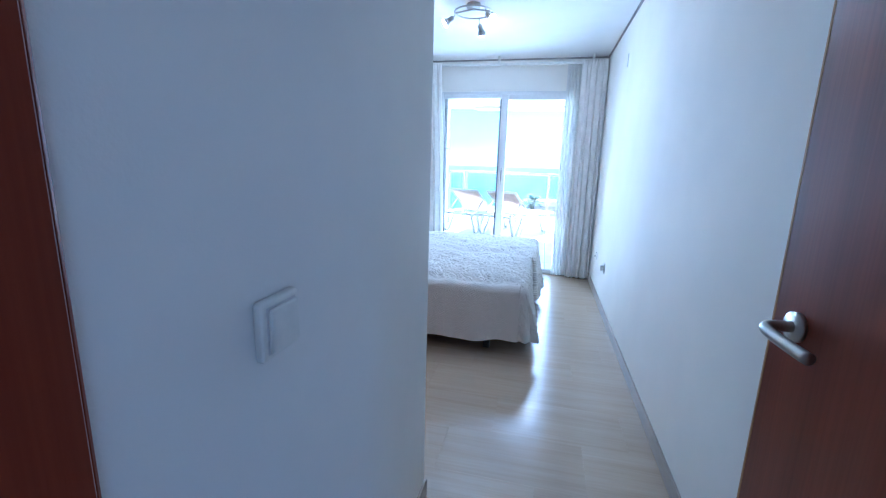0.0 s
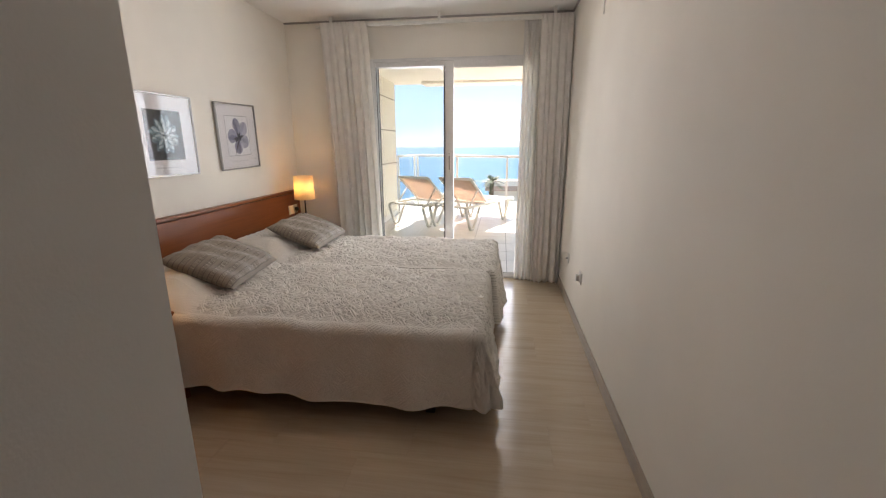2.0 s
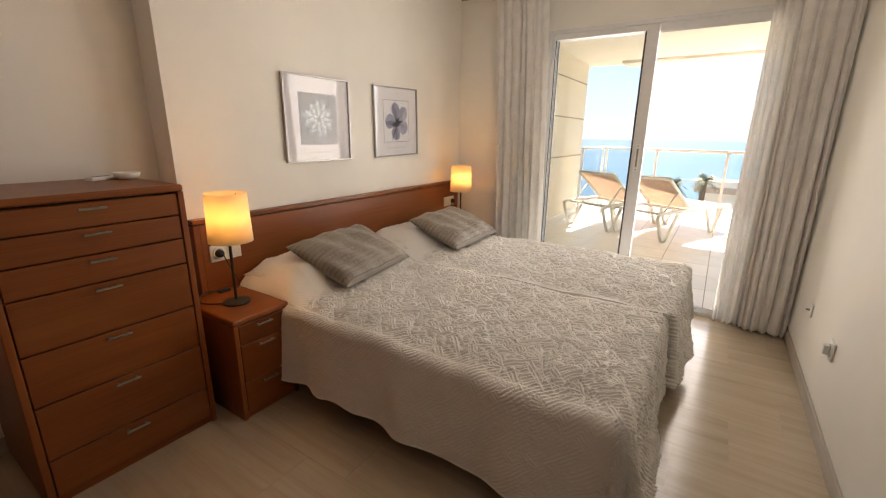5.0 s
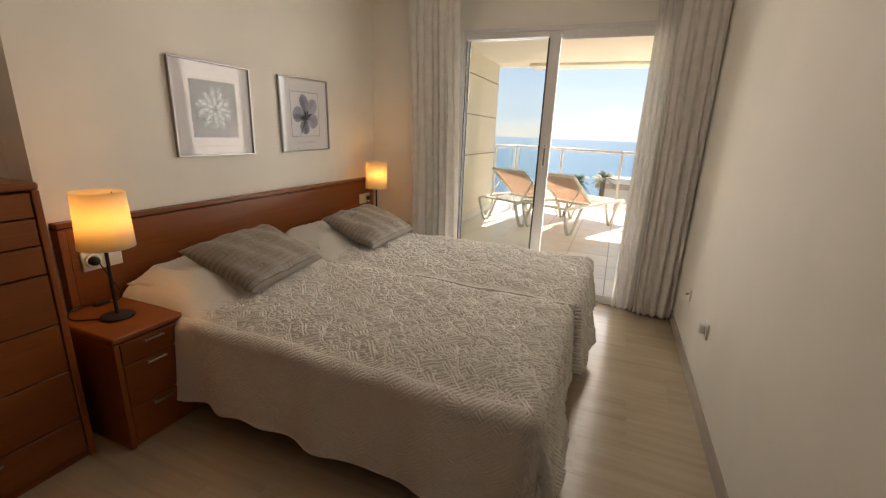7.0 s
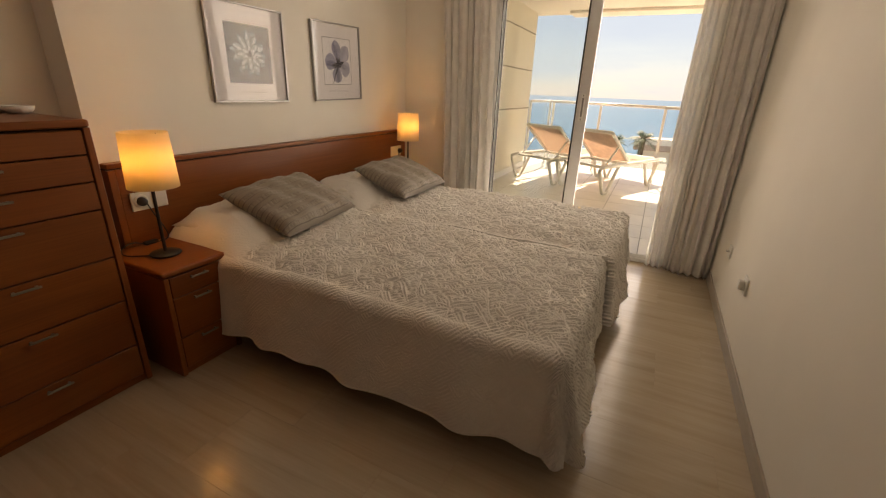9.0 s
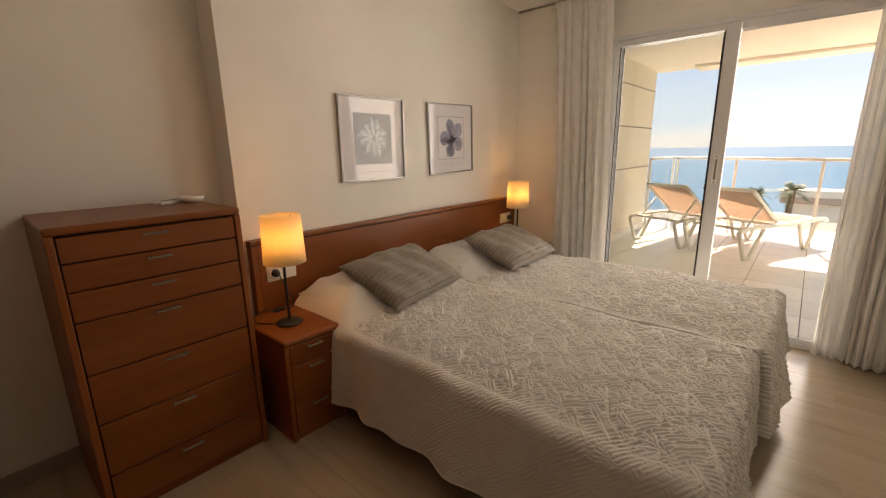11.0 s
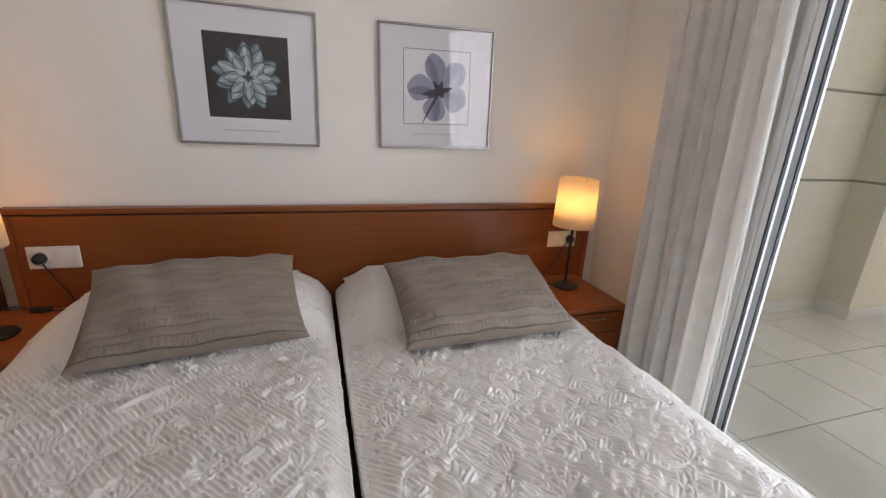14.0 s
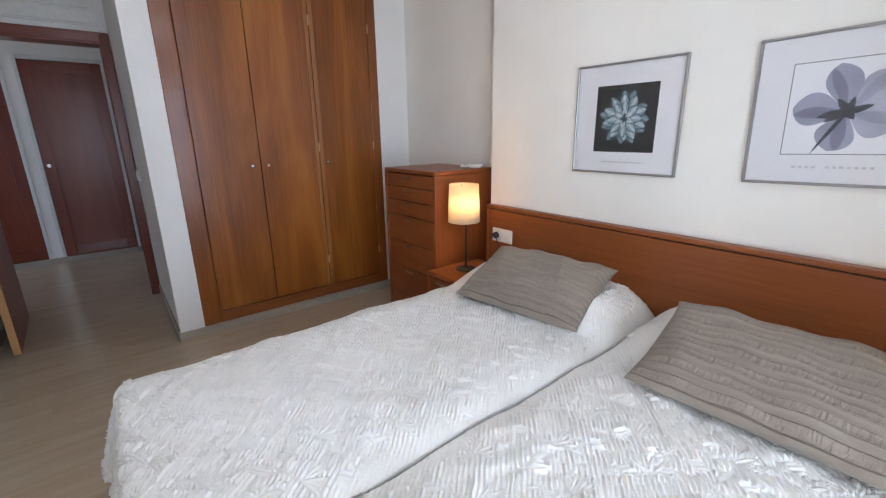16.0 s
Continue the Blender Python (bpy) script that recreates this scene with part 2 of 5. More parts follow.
def marble():
    m, n, l, b = mat("polished_marble", 0.16, 0, 0.8)
    info = n.new("ShaderNodeObjectInfo")
    tc = n.new("ShaderNodeTexCoord")
    off = n.new("ShaderNodeVectorMath")
    off.operation = "ADD"
    cmb = n.new("ShaderNodeCombineXYZ")
    mul = n.new("ShaderNodeMath")
    mul.operation = "MULTIPLY"
    mul.inputs[1].default_value = 37.0
    l.new(info.outputs["Random"], mul.inputs[0])
    l.new(mul.outputs[0], cmb.inputs["X"])
    l.new(mul.outputs[0], cmb.inputs["Y"])
    l.new(tc.outputs["Object"], off.inputs[0])
    l.new(cmb.outputs[0], off.inputs[1])
    mp = n.new("ShaderNodeMapping")
    mp.inputs["Scale"].default_value = (0.7, 11, 1)
    l.new(off.outputs[0], mp.inputs["Vector"])
    vein = noise_node(n, l, mp.outputs[0], 1.6, 6, 0.62, 0.8)
    mp2 = n.new("ShaderNodeMapping")
    mp2.inputs["Scale"].default_value = (2.0, 60, 1)
    l.new(off.outputs[0], mp2.inputs["Vector"])
    fine = noise_node(n, l, mp2.outputs[0], 1.5, 4)
    c = ramp(n, l, vein, [(0.20, (0.27, 0.190, 0.120)), (0.36, (0.42, 0.325, 0.218)), (0.52, (0.475, 0.375, 0.262)), (0.76, (0.53, 0.435, 0.318))])
    c = mix(n, l, 0.3, c, ramp(n, l, fine, [(0.3, (0.41, 0.325, 0.228)), (0.7, (0.52, 0.425, 0.312))]))
    hs = n.new("ShaderNodeHueSaturation")
    mr = n.new("ShaderNodeMapRange")
    mr.inputs["To Min"].default_value, mr.inputs["To Max"].default_value = 0.975, 1.025
    l.new(info.outputs["Random"], mr.inputs["Value"])
    l.new(mr.outputs[0], hs.inputs["Value"])
    l.new(c, hs.inputs["Color"])
    l.new(hs.outputs[0], b.inputs["Base Color"])
    wear = noise_node(n, l, tc.outputs["Object"], 6, 4)
    r = n.new("ShaderNodeMapRange")
    r.inputs["To Min"].default_value, r.inputs["To Max"].default_value = 0.12, 0.30
    l.new(wear, r.inputs["Value"])
    l.new(r.outputs[0], b.inputs["Roughness"])
    return m


def tile_mat():
    m, n, l, b = mat("terrace_tile", 0.28, 0, 0.5)
    v = coords(n, l)
    f = noise_node(n, l, v, 5, 4)
    c = ramp(n, l, f, [(0.3, (0.74, 0.71, 0.65)), (0.7, (0.82, 0.79, 0.73))])
    info = n.new("ShaderNodeObjectInfo")
    hs = n.new("ShaderNodeHueSaturation")
    mr = n.new("ShaderNodeMapRange")
    mr.inputs["To Min"].default_value, mr.inputs["To Max"].default_value = 0.95, 1.05
    l.new(info.outputs["Random"], mr.inputs["Value"])
    l.new(mr.outputs[0], hs.inputs["Value"])
    l.new(c, hs.inputs["Color"])
    l.new(hs.outputs[0], b.inputs["Base Color"])
    return m


def sea_mat():
    m, n, l, b = mat("sea_water", 0.4, 0, 0.12)
    v = coords(n, l, (0.02, 0.05, 1))
    f = noise_node(n, l, v, 1.0, 6, 0.6)
    l.new(ramp(n, l, f, [(0.3, (0.004, 0.060, 0.13)), (0.7, (0.012, 0.105, 0.19))]), b.inputs["Base Color"])
    bump(n, l, b, noise_node(n, l, coords(n, l, (0.3, 0.7, 1)), 1.0, 5), 0.5, 0.6)
    return m


def stone(name, a, b2, rough=0.6):
    m, n, l, b = mat(name, rough, 0, 0.4)
    v = coords(n, l, (1, 1, 6))
    f = noise_node(n, l, v, 4, 5, 0.6, 0.4)
    l.new(ramp(n, l, f, [(0.3, a), (0.7, b2)]), b.inputs["Base Color"])
    bump(n, l, b, noise_node(n, l, coords(n, l), 90, 3), 0.12, 0.002)
    return m


def quilt_mat():
    m, n, l, b = mat("quilted_satin", 0.50, 0, 0.35)
    v = coords(n, l)
    f = noise_node(n, l, v, 6, 4)
    l.new(ramp(n, l, f, [(0.3, (0.79, 0.765, 0.715)), (0.7, (0.84, 0.82, 0.775))]), b.inputs["Base Color"])
    k1 = bump(n, l, b, noise_node(n, l, v, 170, 3), 0.5, 0.004)
    bump(n, l, b, noise_node(n, l, v, 900, 2), 0.2, 0.001, k1)
    return m


def pleated(name, col, pitch):
    """Taffeta sewn into narrow pleats, every second band ruched; fold shade is painted in."""
    m, n, l, b = mat(name, 0.5, 0, 0.35)
    tc, sp = n.new("ShaderNodeTexCoord"), n.new("ShaderNodeSeparateXYZ")
    l.new(tc.outputs["Object"], sp.inputs[0])

    def sum_of(op, a, k):
        q = n.new("ShaderNodeMath")
        q.operation = op
        l.new(a, q.inputs[0])
        if isinstance(k, float):
            q.inputs[1].default_value = k
        else:
            l.new(k, q.inputs[1])
        return q.outputs[0]

    ph = sum_of("DIVIDE", sp.outputs["Y"], pitch)
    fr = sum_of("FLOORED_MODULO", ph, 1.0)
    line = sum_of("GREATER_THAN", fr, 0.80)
    band = sum_of("GREATER_THAN", sum_of("FLOORED_MODULO", ph, 2.0), 1.0)
    tone = ramp(n, l, noise_node(n, l, coords(n, l, (1, 6, 1)), 9, 5), [(0.3, tuple(x * 0.86 for x in col)), (0.7, tuple(x * 1.14 for x in col))])
    # shade of each pleat fold, painted as a darker line in the colour
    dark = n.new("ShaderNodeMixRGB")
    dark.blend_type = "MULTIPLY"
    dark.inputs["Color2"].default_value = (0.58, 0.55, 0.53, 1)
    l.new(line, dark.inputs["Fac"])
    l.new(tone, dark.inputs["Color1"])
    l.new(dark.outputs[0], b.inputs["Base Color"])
    b.inputs["Sheen Weight"].default_value = 0.2
    ruche = sum_of("MULTIPLY", noise_node(n, l, coords(n, l, (1, 0.22, 0.3)), 85, 2, 0.5, 0.4), band)
    k1 = bump(n, l, b, ruche, 0.75, 0.010)
    k2 = bump(n, l, b, sum_of("POWER", fr, 3.0), 0.6, 0.006, k1)
    bump(n, l, b, noise_node(n, l, coords(n, l), 500, 2), 0.3, 0.001, k2)
    return m


M_WALL = paint("cream_wall_paint", (0.85, 0.815, 0.74))
M_WHITE = paint("white_wall_paint", (0.85, 0.835, 0.80))
M_CEIL = paint("ceiling_paint", (0.87, 0.86, 0.83), 0.85)
M_CHERRY = wood("cherry_veneer", (0.185, 0.046, 0.010), (0.245, 0.068, 0.016), (0.31, 0.100, 0.027), "Y", 0.34, 0.8, 0, 0.06)
M_CHERRY_Z = wood("cherry_veneer_upright", (0.185, 0.047, 0.010), (0.25, 0.070, 0.017), (0.31, 0.102, 0.029), "Z", 0.36, 0.8, 0, 0.06)
M_WARD = wood("lacquered_cherry", (0.10, 0.020, 0.002), (0.24, 0.066, 0.006), (0.42, 0.150, 0.018), "Z", 0.40, 0.7, 0.45, 0.10)
M_WARD_LT = wood("lacquered_cherry_pale", (0.24, 0.08, 0.018), (0.32, 0.125, 0.032), (0.38, 0.16, 0.05), "Z", 0.22, 0.7, 0.5)
M_WARD_X = wood("lacquered_cherry_rail", (0.13, 0.034, 0.008), (0.21, 0.062, 0.013), (0.29, 0.10, 0.024), "X", 0.22, 0.7, 0.5)
M_DOOR = wood("mahogany_door", (0.11, 0.020, 0.009), (0.18, 0.036, 0.016), (0.23, 0.055, 0.024), "Z", 0.32, 0.7, 0.1, 0.06)
M_DOOR_X = wood("mahogany_rail", (0.11, 0.020, 0.009), (0.18, 0.036, 0.016), (0.23, 0.055, 0.024), "X", 0.28, 0.7, 0.4, 0.06)
M_EDGE = wood("pale_wood_edge", (0.42, 0.21, 0.08), (0.52, 0.28, 0.11), (0.60, 0.34, 0.15), "Z", 0.45)
# near-black cherry: shade in drawer gaps and headboard groove, put into the colour
M_GAPSHADE = plain("gap_shade", (0.05, 0.018, 0.008), 0.8)
M_STEEL = plain("brushed_steel", (0.46, 0.45, 0.42), 0.34, 1.0, 0.05, 60)
M_HANDLE = plain("satin_nickel", (0.30, 0.27, 0.22), 0.42, 1.0, 0.05, 60)
M_CHROME = plain("chrome", (0.75, 0.75, 0.76), 0.12, 1.0, 0.03, 40)
M_BLACK = plain("black_metal", (0.018, 0.017, 0.016), 0.45)
M_IRON = plain("dark_iron", (0.03, 0.028, 0.026), 0.55, 0.4)
M_PLASTIC = plain("white_plastic", (0.78, 0.77, 0.72), 0.35)
M_CREAMPL = plain("ivory_plastic", (0.74, 0.70, 0.58), 0.35)
M_DARKPL = plain("black_plastic", (0.02, 0.02, 0.02), 0.4)
M_ALU = plain("white_aluminium", (0.70, 0.69, 0.67), 0.38, 0.0, 0.03)
M_GASKET = plain("rubber_gasket", (0.03, 0.03, 0.03), 0.7)
M_PANE = glass("window_glass", (0.95, 0.965, 0.965))
M_PICGLASS = glass("picture_glass", (0.99, 0.99, 0.99), 0.045)
M_RAILGLASS = glass("railing_glass", (0.95, 0.985, 0.99))
M_CURTAIN = fabric("linen_curtain", (0.90, 0.87, 0.82), 0.05, 700, 0.3, 0.25)
M_SHEER = fabric("sheer_voile", (0.92, 0.91, 0.88), 0.03, 900, 0.2, 0.75, 0.9, 0.22)
M_QUILT = quilt_mat()
M_PILLOW = fabric("cream_cotton", (0.76, 0.73, 0.66), 0.05, 800, 0.2)
PLEAT = 0.0262
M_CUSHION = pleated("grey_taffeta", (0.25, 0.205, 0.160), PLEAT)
M_BASE = fabric("dark_bed_base", (0.05, 0.04, 0.035), 0.1)
M_SHADE = fabric("lampshade_cotton", (0.88, 0.79, 0.60), 0.03, 900, 0.2, 0.55)
M_MARBLE = marble()
M_GROUT = plain("marble_joint", (0.43, 0.345, 0.245), 0.5)
M_SKIRT = stone("beige_skirting_stone", (0.34, 0.29, 0.23), (0.42, 0.37, 0.30), 0.4)
M_TILE = tile_mat()
M_TGROUT = plain("tile_joint", (0.22, 0.20, 0.18), 0.9)
M_FACADE = stone("facade_stone", (0.72, 0.66, 0.53), (0.80, 0.75, 0.63), 0.8)
M_FJOINT = plain("facade_joint", (0.26, 0.23, 0.18), 0.9)
M_RENDER = paint("terrace_soffit_paint", (0.86, 0.81, 0.72), 0.85)
M_RESIN = plain("white_resin", (0.80, 0.79, 0.74), 0.4, 0, 0.03)
M_SLING = fabric("tan_sling", (0.68, 0.55, 0.46), 0.08, 500, 0.4, 0.5)
M_SEA = sea_mat()
M_LAND = plain("dry_ground", (0.22, 0.18, 0.12), 0.95, 0, 0.2, 0.3)
M_LEAF = plain("palm_leaf", (0.05, 0.09, 0.03), 0.6, 0, 0.3, 8)
M_TRUNK = plain("palm_trunk", (0.16, 0.11, 0.07), 0.9, 0, 0.2, 8)
M_ROOF = plain("pale_roof", (0.55, 0.42, 0.34), 0.9, 0, 0.1, 0.5)
M_FRAME = plain("silver_frame", (0.42, 0.41, 0.40), 0.32, 0.9, 0.05)
M_MAT = plain("white_mount_board", (0.88, 0.86, 0.865), 0.8, 0, 0.01)
M_PAPER = plain("white_print_paper", (0.90, 0.89, 0.90), 0.7, 0, 0.01)
M_PBLACK = plain("black_print", (0.015, 0.014, 0.014), 0.6)
M_PRULE = plain("grey_print_rule", (0.30, 0.29, 0.31), 0.7)
M_PTEXT = plain("pale_grey_print", (0.66, 0.64, 0.645), 0.8)
M_PETALS = [plain("petal_print", c, 0.7, 0, 0.2, 25) for c in ((0.03, 0.045, 0.055), (0.15, 0.22, 0.25), (0.27, 0.36, 0.39), (0.52, 0.59, 0.61))]
M_LILAC = [plain("lilac_print", c, 0.7, 0, 0.15, 18) for c in ((0.36, 0.36, 0.46), (0.22, 0.22, 0.31), (0.46, 0.46, 0.55), (0.05, 0.05, 0.065))]
M_BULB = glow("warm_bulb", (1.0, 0.56, 0.20), 14.0)
M_SPOT = glow("spot_bulb", (1.0, 0.95, 0.88), 62.0)

# ---- measures of the room ----
W, Y_WIN, CEIL = 2.565, 3.52, 2.34
Y_WARD, X_PIER, X_REC, Y_STEP = -0.06, 1.65, -0.155, 1.06
Y_DOOR0, Y_DOOR1 = -1.32, -1.18
Y_COR = -2.90
WIN_X0, WIN_X1, WIN_H = 0.80, 2.30, 2.005

# ---- large structure ----
setting("wall_headboard", box(-0.35, 0, Y_STEP, 3.61, -0.05, CEIL), M_WALL, "cream painted wall behind the headboard", "wall")
setting("wall_recess", box(-0.35, X_REC, -1.3, Y_STEP, -0.05, CEIL), M_WALL, "cream painted recessed wall behind the dresser", "wall")
setting("wall_right", box(W, W + 0.16, Y_DOOR0, 3.61, -0.05, CEIL), M_WALL, "plain cream painted side wall", "wall")
bm = box(0, WIN_X0, Y_WIN, 3.61, -0.05, CEIL)
add_box(bm, WIN_X1, W, Y_WIN, 3.61, -0.05, CEIL)
add_box(bm, WIN_X0, WIN_X1, Y_WIN, 3.61, WIN_H, CEIL)
setting("wall_window", bm, M_WALL, "cream painted wall round the balcony door", "wall")
ww = setting("wall_wardrobe", box(1.51, X_PIER, Y_DOOR1, Y_WARD, -0.05, CEIL), M_WHITE, "white painted wall round the fitted wardrobe", "wall")
part("wall_strip", box(X_REC, 0.11, -0.70, Y_WARD, -0.05, CEIL), M_WHITE, ww)
part("plinth", box(0.11, 1.51, -0.12, Y_WARD, -0.05, 0.058), M_WHITE, ww)
part("lintel", box(0.11, 1.51, -0.70, Y_WARD, 2.30, CEIL), M_WHITE, ww)
bm = box(X_REC, 1.675, Y_DOOR0, Y_DOOR1, -0.05, CEIL)
add_box(bm, 2.535, W, Y_DOOR0, Y_DOOR1, -0.05, CEIL)
add_box(bm, 1.675, 2.535, Y_DOOR0, Y_DOOR1, 1.965, CEIL)
setting("wall_door", bm, M_WHITE, "white painted wall over the bedroom door", "wall")
bm = box(-0.4, W + 0.2, Y_DOOR0, 3.61, CEIL, CEIL + 0.2)
setting("ceiling", bm, M_CEIL, "smooth white painted ceiling", "ceiling")
# corridor beyond the door
bm = box(0.5, 1.66, Y_COR - 0.15, Y_COR, -0.05, CEIL)
add_box(bm, 2.34, 2.42, Y_COR - 0.15, Y_COR, -0.05, CEIL)
add_box(bm, 3.20, 3.6, Y_COR - 0.15, Y_COR, -0.05, CEIL)
add_box(bm, 1.66, 2.34, Y_COR - 0.15, Y_COR, 2.03, CEIL)
add_box(bm, 2.42, 3.20, Y_COR - 0.15, Y_COR, 2.03, CEIL)
setting("wall_corridor", bm, M_WHITE, "white corridor wall with two dark doors", "wall")
# unseen end wall; its opening is added to brighten the passage
bm = box(3.6, 3.75, Y_COR - 0.15, Y_COR + 0.10, -0.05, CEIL)
add_box(bm, 3.6, 3.75, Y_COR + 0.58, Y_DOOR0, -0.05, CEIL)
add_box(bm, 3.6, 3.75, Y_COR + 0.10, Y_COR + 0.58, 2.03, CEIL)
setting("wall_corridor_end", bm, M_WHITE, "unseen white corridor end wall with an opening added to let light in", "wall")
setting("wall_corridor_near", box(0.35, 0.5, Y_COR - 0.15, Y_DOOR0, -0.05, CEIL), M_WHITE, "white corridor end wall", "wall")
bm = box(W, 3.75, Y_DOOR0, Y_DOOR0 + 0.15, -0.05, CEIL)
add_box(bm, W + 0.16, 3.75, Y_DOOR0 + 0.15, Y_DOOR0 + 0.2, -0.05, CEIL)
setting("wall_corridor_side", bm, M_WHITE, "white corridor side wall", "wall")
setting("ceiling_corridor", box(0.35, 3.75, Y_COR - 0.15, Y_DOOR0, CEIL, CEIL + 0.2), M_CEIL, "white corridor ceiling", "ceiling")

# skirtings
bm = box(W - 0.011, W, -1.15, Y_WIN, 0, 0.072, 0.002, 1)
add_box(bm, X_PIER, X_PIER + 0.011, Y_DOOR1, Y_WARD + 0.011, 0, 0.072, 0.002, 1)
add_box(bm, X_REC, X_PIER, Y_WARD, Y_WARD + 0.011, 0, 0.056, 0.002, 1)
add_box(bm, X_REC, X_REC + 0.011, Y_WARD + 0.011, Y_STEP, 0, 0.072, 0.002, 1)
add_box(bm, 0, 0.011, 3.45, Y_WIN - 0.012, 0, 0.072, 0.002, 1)
add_box(bm, 0, WIN_X0 - 0.02, Y_WIN - 0.011, Y_WIN, 0, 0.072, 0.002, 1)
add_box(bm, WIN_X1 + 0.02, W - 0.012, Y_WIN - 0.011, Y_WIN, 0, 0.072, 0.002, 1)
setting("baseboard", bm, M_SKIRT, "low beige stone skirting along the walls", "baseboard")
bm = box(1.0, 3.2, Y_COR, Y_COR + 0.011, 0, 0.06, 0.002, 1)
setting("baseboard_corridor", bm, M_SKIRT, "low beige stone skirting in the corridor", "baseboard")
# shadow gap round the ceiling, its shade painted as a solid grey strip
bm = box(W - 0.012, W, Y_DOOR1, Y_WIN, CEIL - 0.014, CEIL)
add_box(bm, 0.0, W - 0.012, Y_WIN - 0.012, Y_WIN, CEIL - 0.014, CEIL)
setting("trim", bm, plain("gap_line_shade", (0.34, 0.32, 0.30), 0.8), "thin grey strip painted as the shadow line under the ceiling", "trim")


# ---- fitted wardrobe ----
def wardrobe():
    w = thing("wardrobe", "fitted wardrobe with three lacquered cherry doors, closed", "wardrobe", "", pose(0, Y_WARD, 0))
    part("body", box(0.13, 1.49, -0.62, -0.06, 0.08, 2.29), M_WARD, w)
    part("frame_post", box(1.405, 1.51, -0.055, 0.008, 0.058, 2.30, 0.004), M_WARD, w)
    part("frame_post", box(0.11, 0.178, -0.055, 0.008, 0.058, 2.30, 0.004), M_WARD, w)
    part("frame_rail", box(0.1785, 1.4045, -0.055, 0.008, 0.058, 0.135, 0.004), M_WARD_X, w)
    part("frame_rail", box(0.1785, 1.4045, -0.055, 0.008, 2.22, 2.30, 0.004), M_WARD_X, w)
    for x0, x1, kx in ((1.032, 1.402, 1.085), (0.623, 1.028, 0.985), (0.181, 0.619, 0.565)):
        d = part("door", box(x0, x1, -0.03, 0.004, 0.139, 2.216, 0.003), M_WARD, w)
        if kx < 0.99:
            part("edge_strip", box(x0, x0 + 0.028, 0.0042, 0.009, 0.139, 2.216, 0.002, 1) if kx > 0.6 else box(x1 - 0.03, x1, 0.0042, 0.009, 0.139, 2.216, 0.002, 1), M_WARD_LT, d)
        k = lathe([(0.0, 0.026), (0.008, 0.025), (0.012, 0.019), (0.012, 0.015), (0.006, 0.009), (0.006, 0.0), (0.010, 0.0)], 18)
        bmesh.ops.transform(k, matrix=Matrix.Translation((kx, 0.0042, 1.075)) @ pose(0, 0, 0, -90), verts=k.verts)
        part("knob", k, M_CHROME, d, "round chrome knob", True)
        if kx < 0.99:
            for hz in (0.35, 1.18, 2.0):
                part("hinge", rod((x0 - 0.002, 0.008, hz - 0.03), (x0 - 0.002, 0.008, hz + 0.03), 0.005, None, 10), M_EDGE, d)


wardrobe()


# ---- doors ----
def lever(parent, x, y, z, side, turn):
    """A round rose and a bent lever handle that stands out along -x."""
    r = rod((x, y, z), (x - 0.009, y, z), 0.026, None, 28)
    bmesh.ops.transform(r, matrix=turn, verts=r.verts)
    part("rose", r, M_STEEL, parent, "round steel rose", True)
    pts = smooth_line([(x - 0.006, y, z), (x - 0.03, y, z), (x - 0.048, y - 0.004 * side, z - 0.001), (x - 0.056, y - 0.022 * side, z - 0.003), (x - 0.056, y - 0.07 * side, z - 0.005), (x - 0.053, y - 0.125 * side, z - 0.006)], 6)
    t = tube(pts, 0.0098, 14)
    bmesh.ops.transform(t, matrix=turn, verts=t.verts)
    part("lever", t, M_STEEL, parent, "bent steel lever handle", True)


def bedroom_door():
    d = thing("door_1", "dark mahogany bedroom door standing open against the wall", "door", "", pose(2.50, -1.20, 0))
    L = 0.715
    turn = Matrix.Rotation(math.atan2(0.028, 0.70), 4, "Z")
    leaf = box(-0.036, 0.0, 0.004, L - 0.006, 0.008, 1.94, 0.002, 1)
    bmesh.ops.transform(leaf, matrix=turn, verts=leaf.verts)
    lf = part("leaf", leaf, M_DOOR, d)
    edge = box(-0.036, 0.0, L - 0.006, L, 0.008, 1.94, 0.001, 1)
    bmesh.ops.transform(edge, matrix=turn, verts=edge.verts)
    part("edge_strip", edge, M_EDGE, d, "pale solid wood edge of the door")
    lever(lf, -0.036, L - 0.075, 0.965, 1, turn)
    for hz in (0.22, 1.0, 1.72):
        part("hinge", rod((0.0, -0.003, hz - 0.045), (0.0, -0.003, hz + 0.045), 0.007, None, 10), M_STEEL, d)
    d["kind"] = "structure"


bedroom_door()
fr = tagged(new("door_frame"), "dark mahogany frame round the bedroom doorway", "door frame", "", "structure")
part("jamb", box(1.675, 1.715, Y_DOOR0 - 0.012, Y_DOOR1 + 0.012, 0, 1.965, 0.002, 1), M_DOOR, fr)
part("jamb", box(2.505, 2.535, Y_DOOR0 - 0.012, Y_DOOR1 + 0.012, 0, 1.965, 0.002, 1), M_DOOR, fr)
part("head", box(1.7155, 2.5045, Y_DOOR0 - 0.012, Y_DOOR1 + 0.012, 1.905, 1.965, 0.002, 1), M_DOOR_X, fr)
for x0, x1 in ((1.653, 1.708), (2.512, 2.563)):
    part("casing", box(x0, x1, Y_DOOR1 + 0.0125, Y_DOOR1 + 0.020, 0, 1.985, 0.004), M_DOOR, fr)
part("casing", box(1.7085, 2.5115, Y_DOOR1 + 0.0125, Y_DOOR1 + 0.020, 1.918, 1.985, 0.004), M_DOOR_X, fr)
part("casing", box(1.60, 1.69, Y_DOOR0 - 0.03, Y_DOOR0 - 0.013, 0, 1.985, 0.004), M_DOOR, fr)
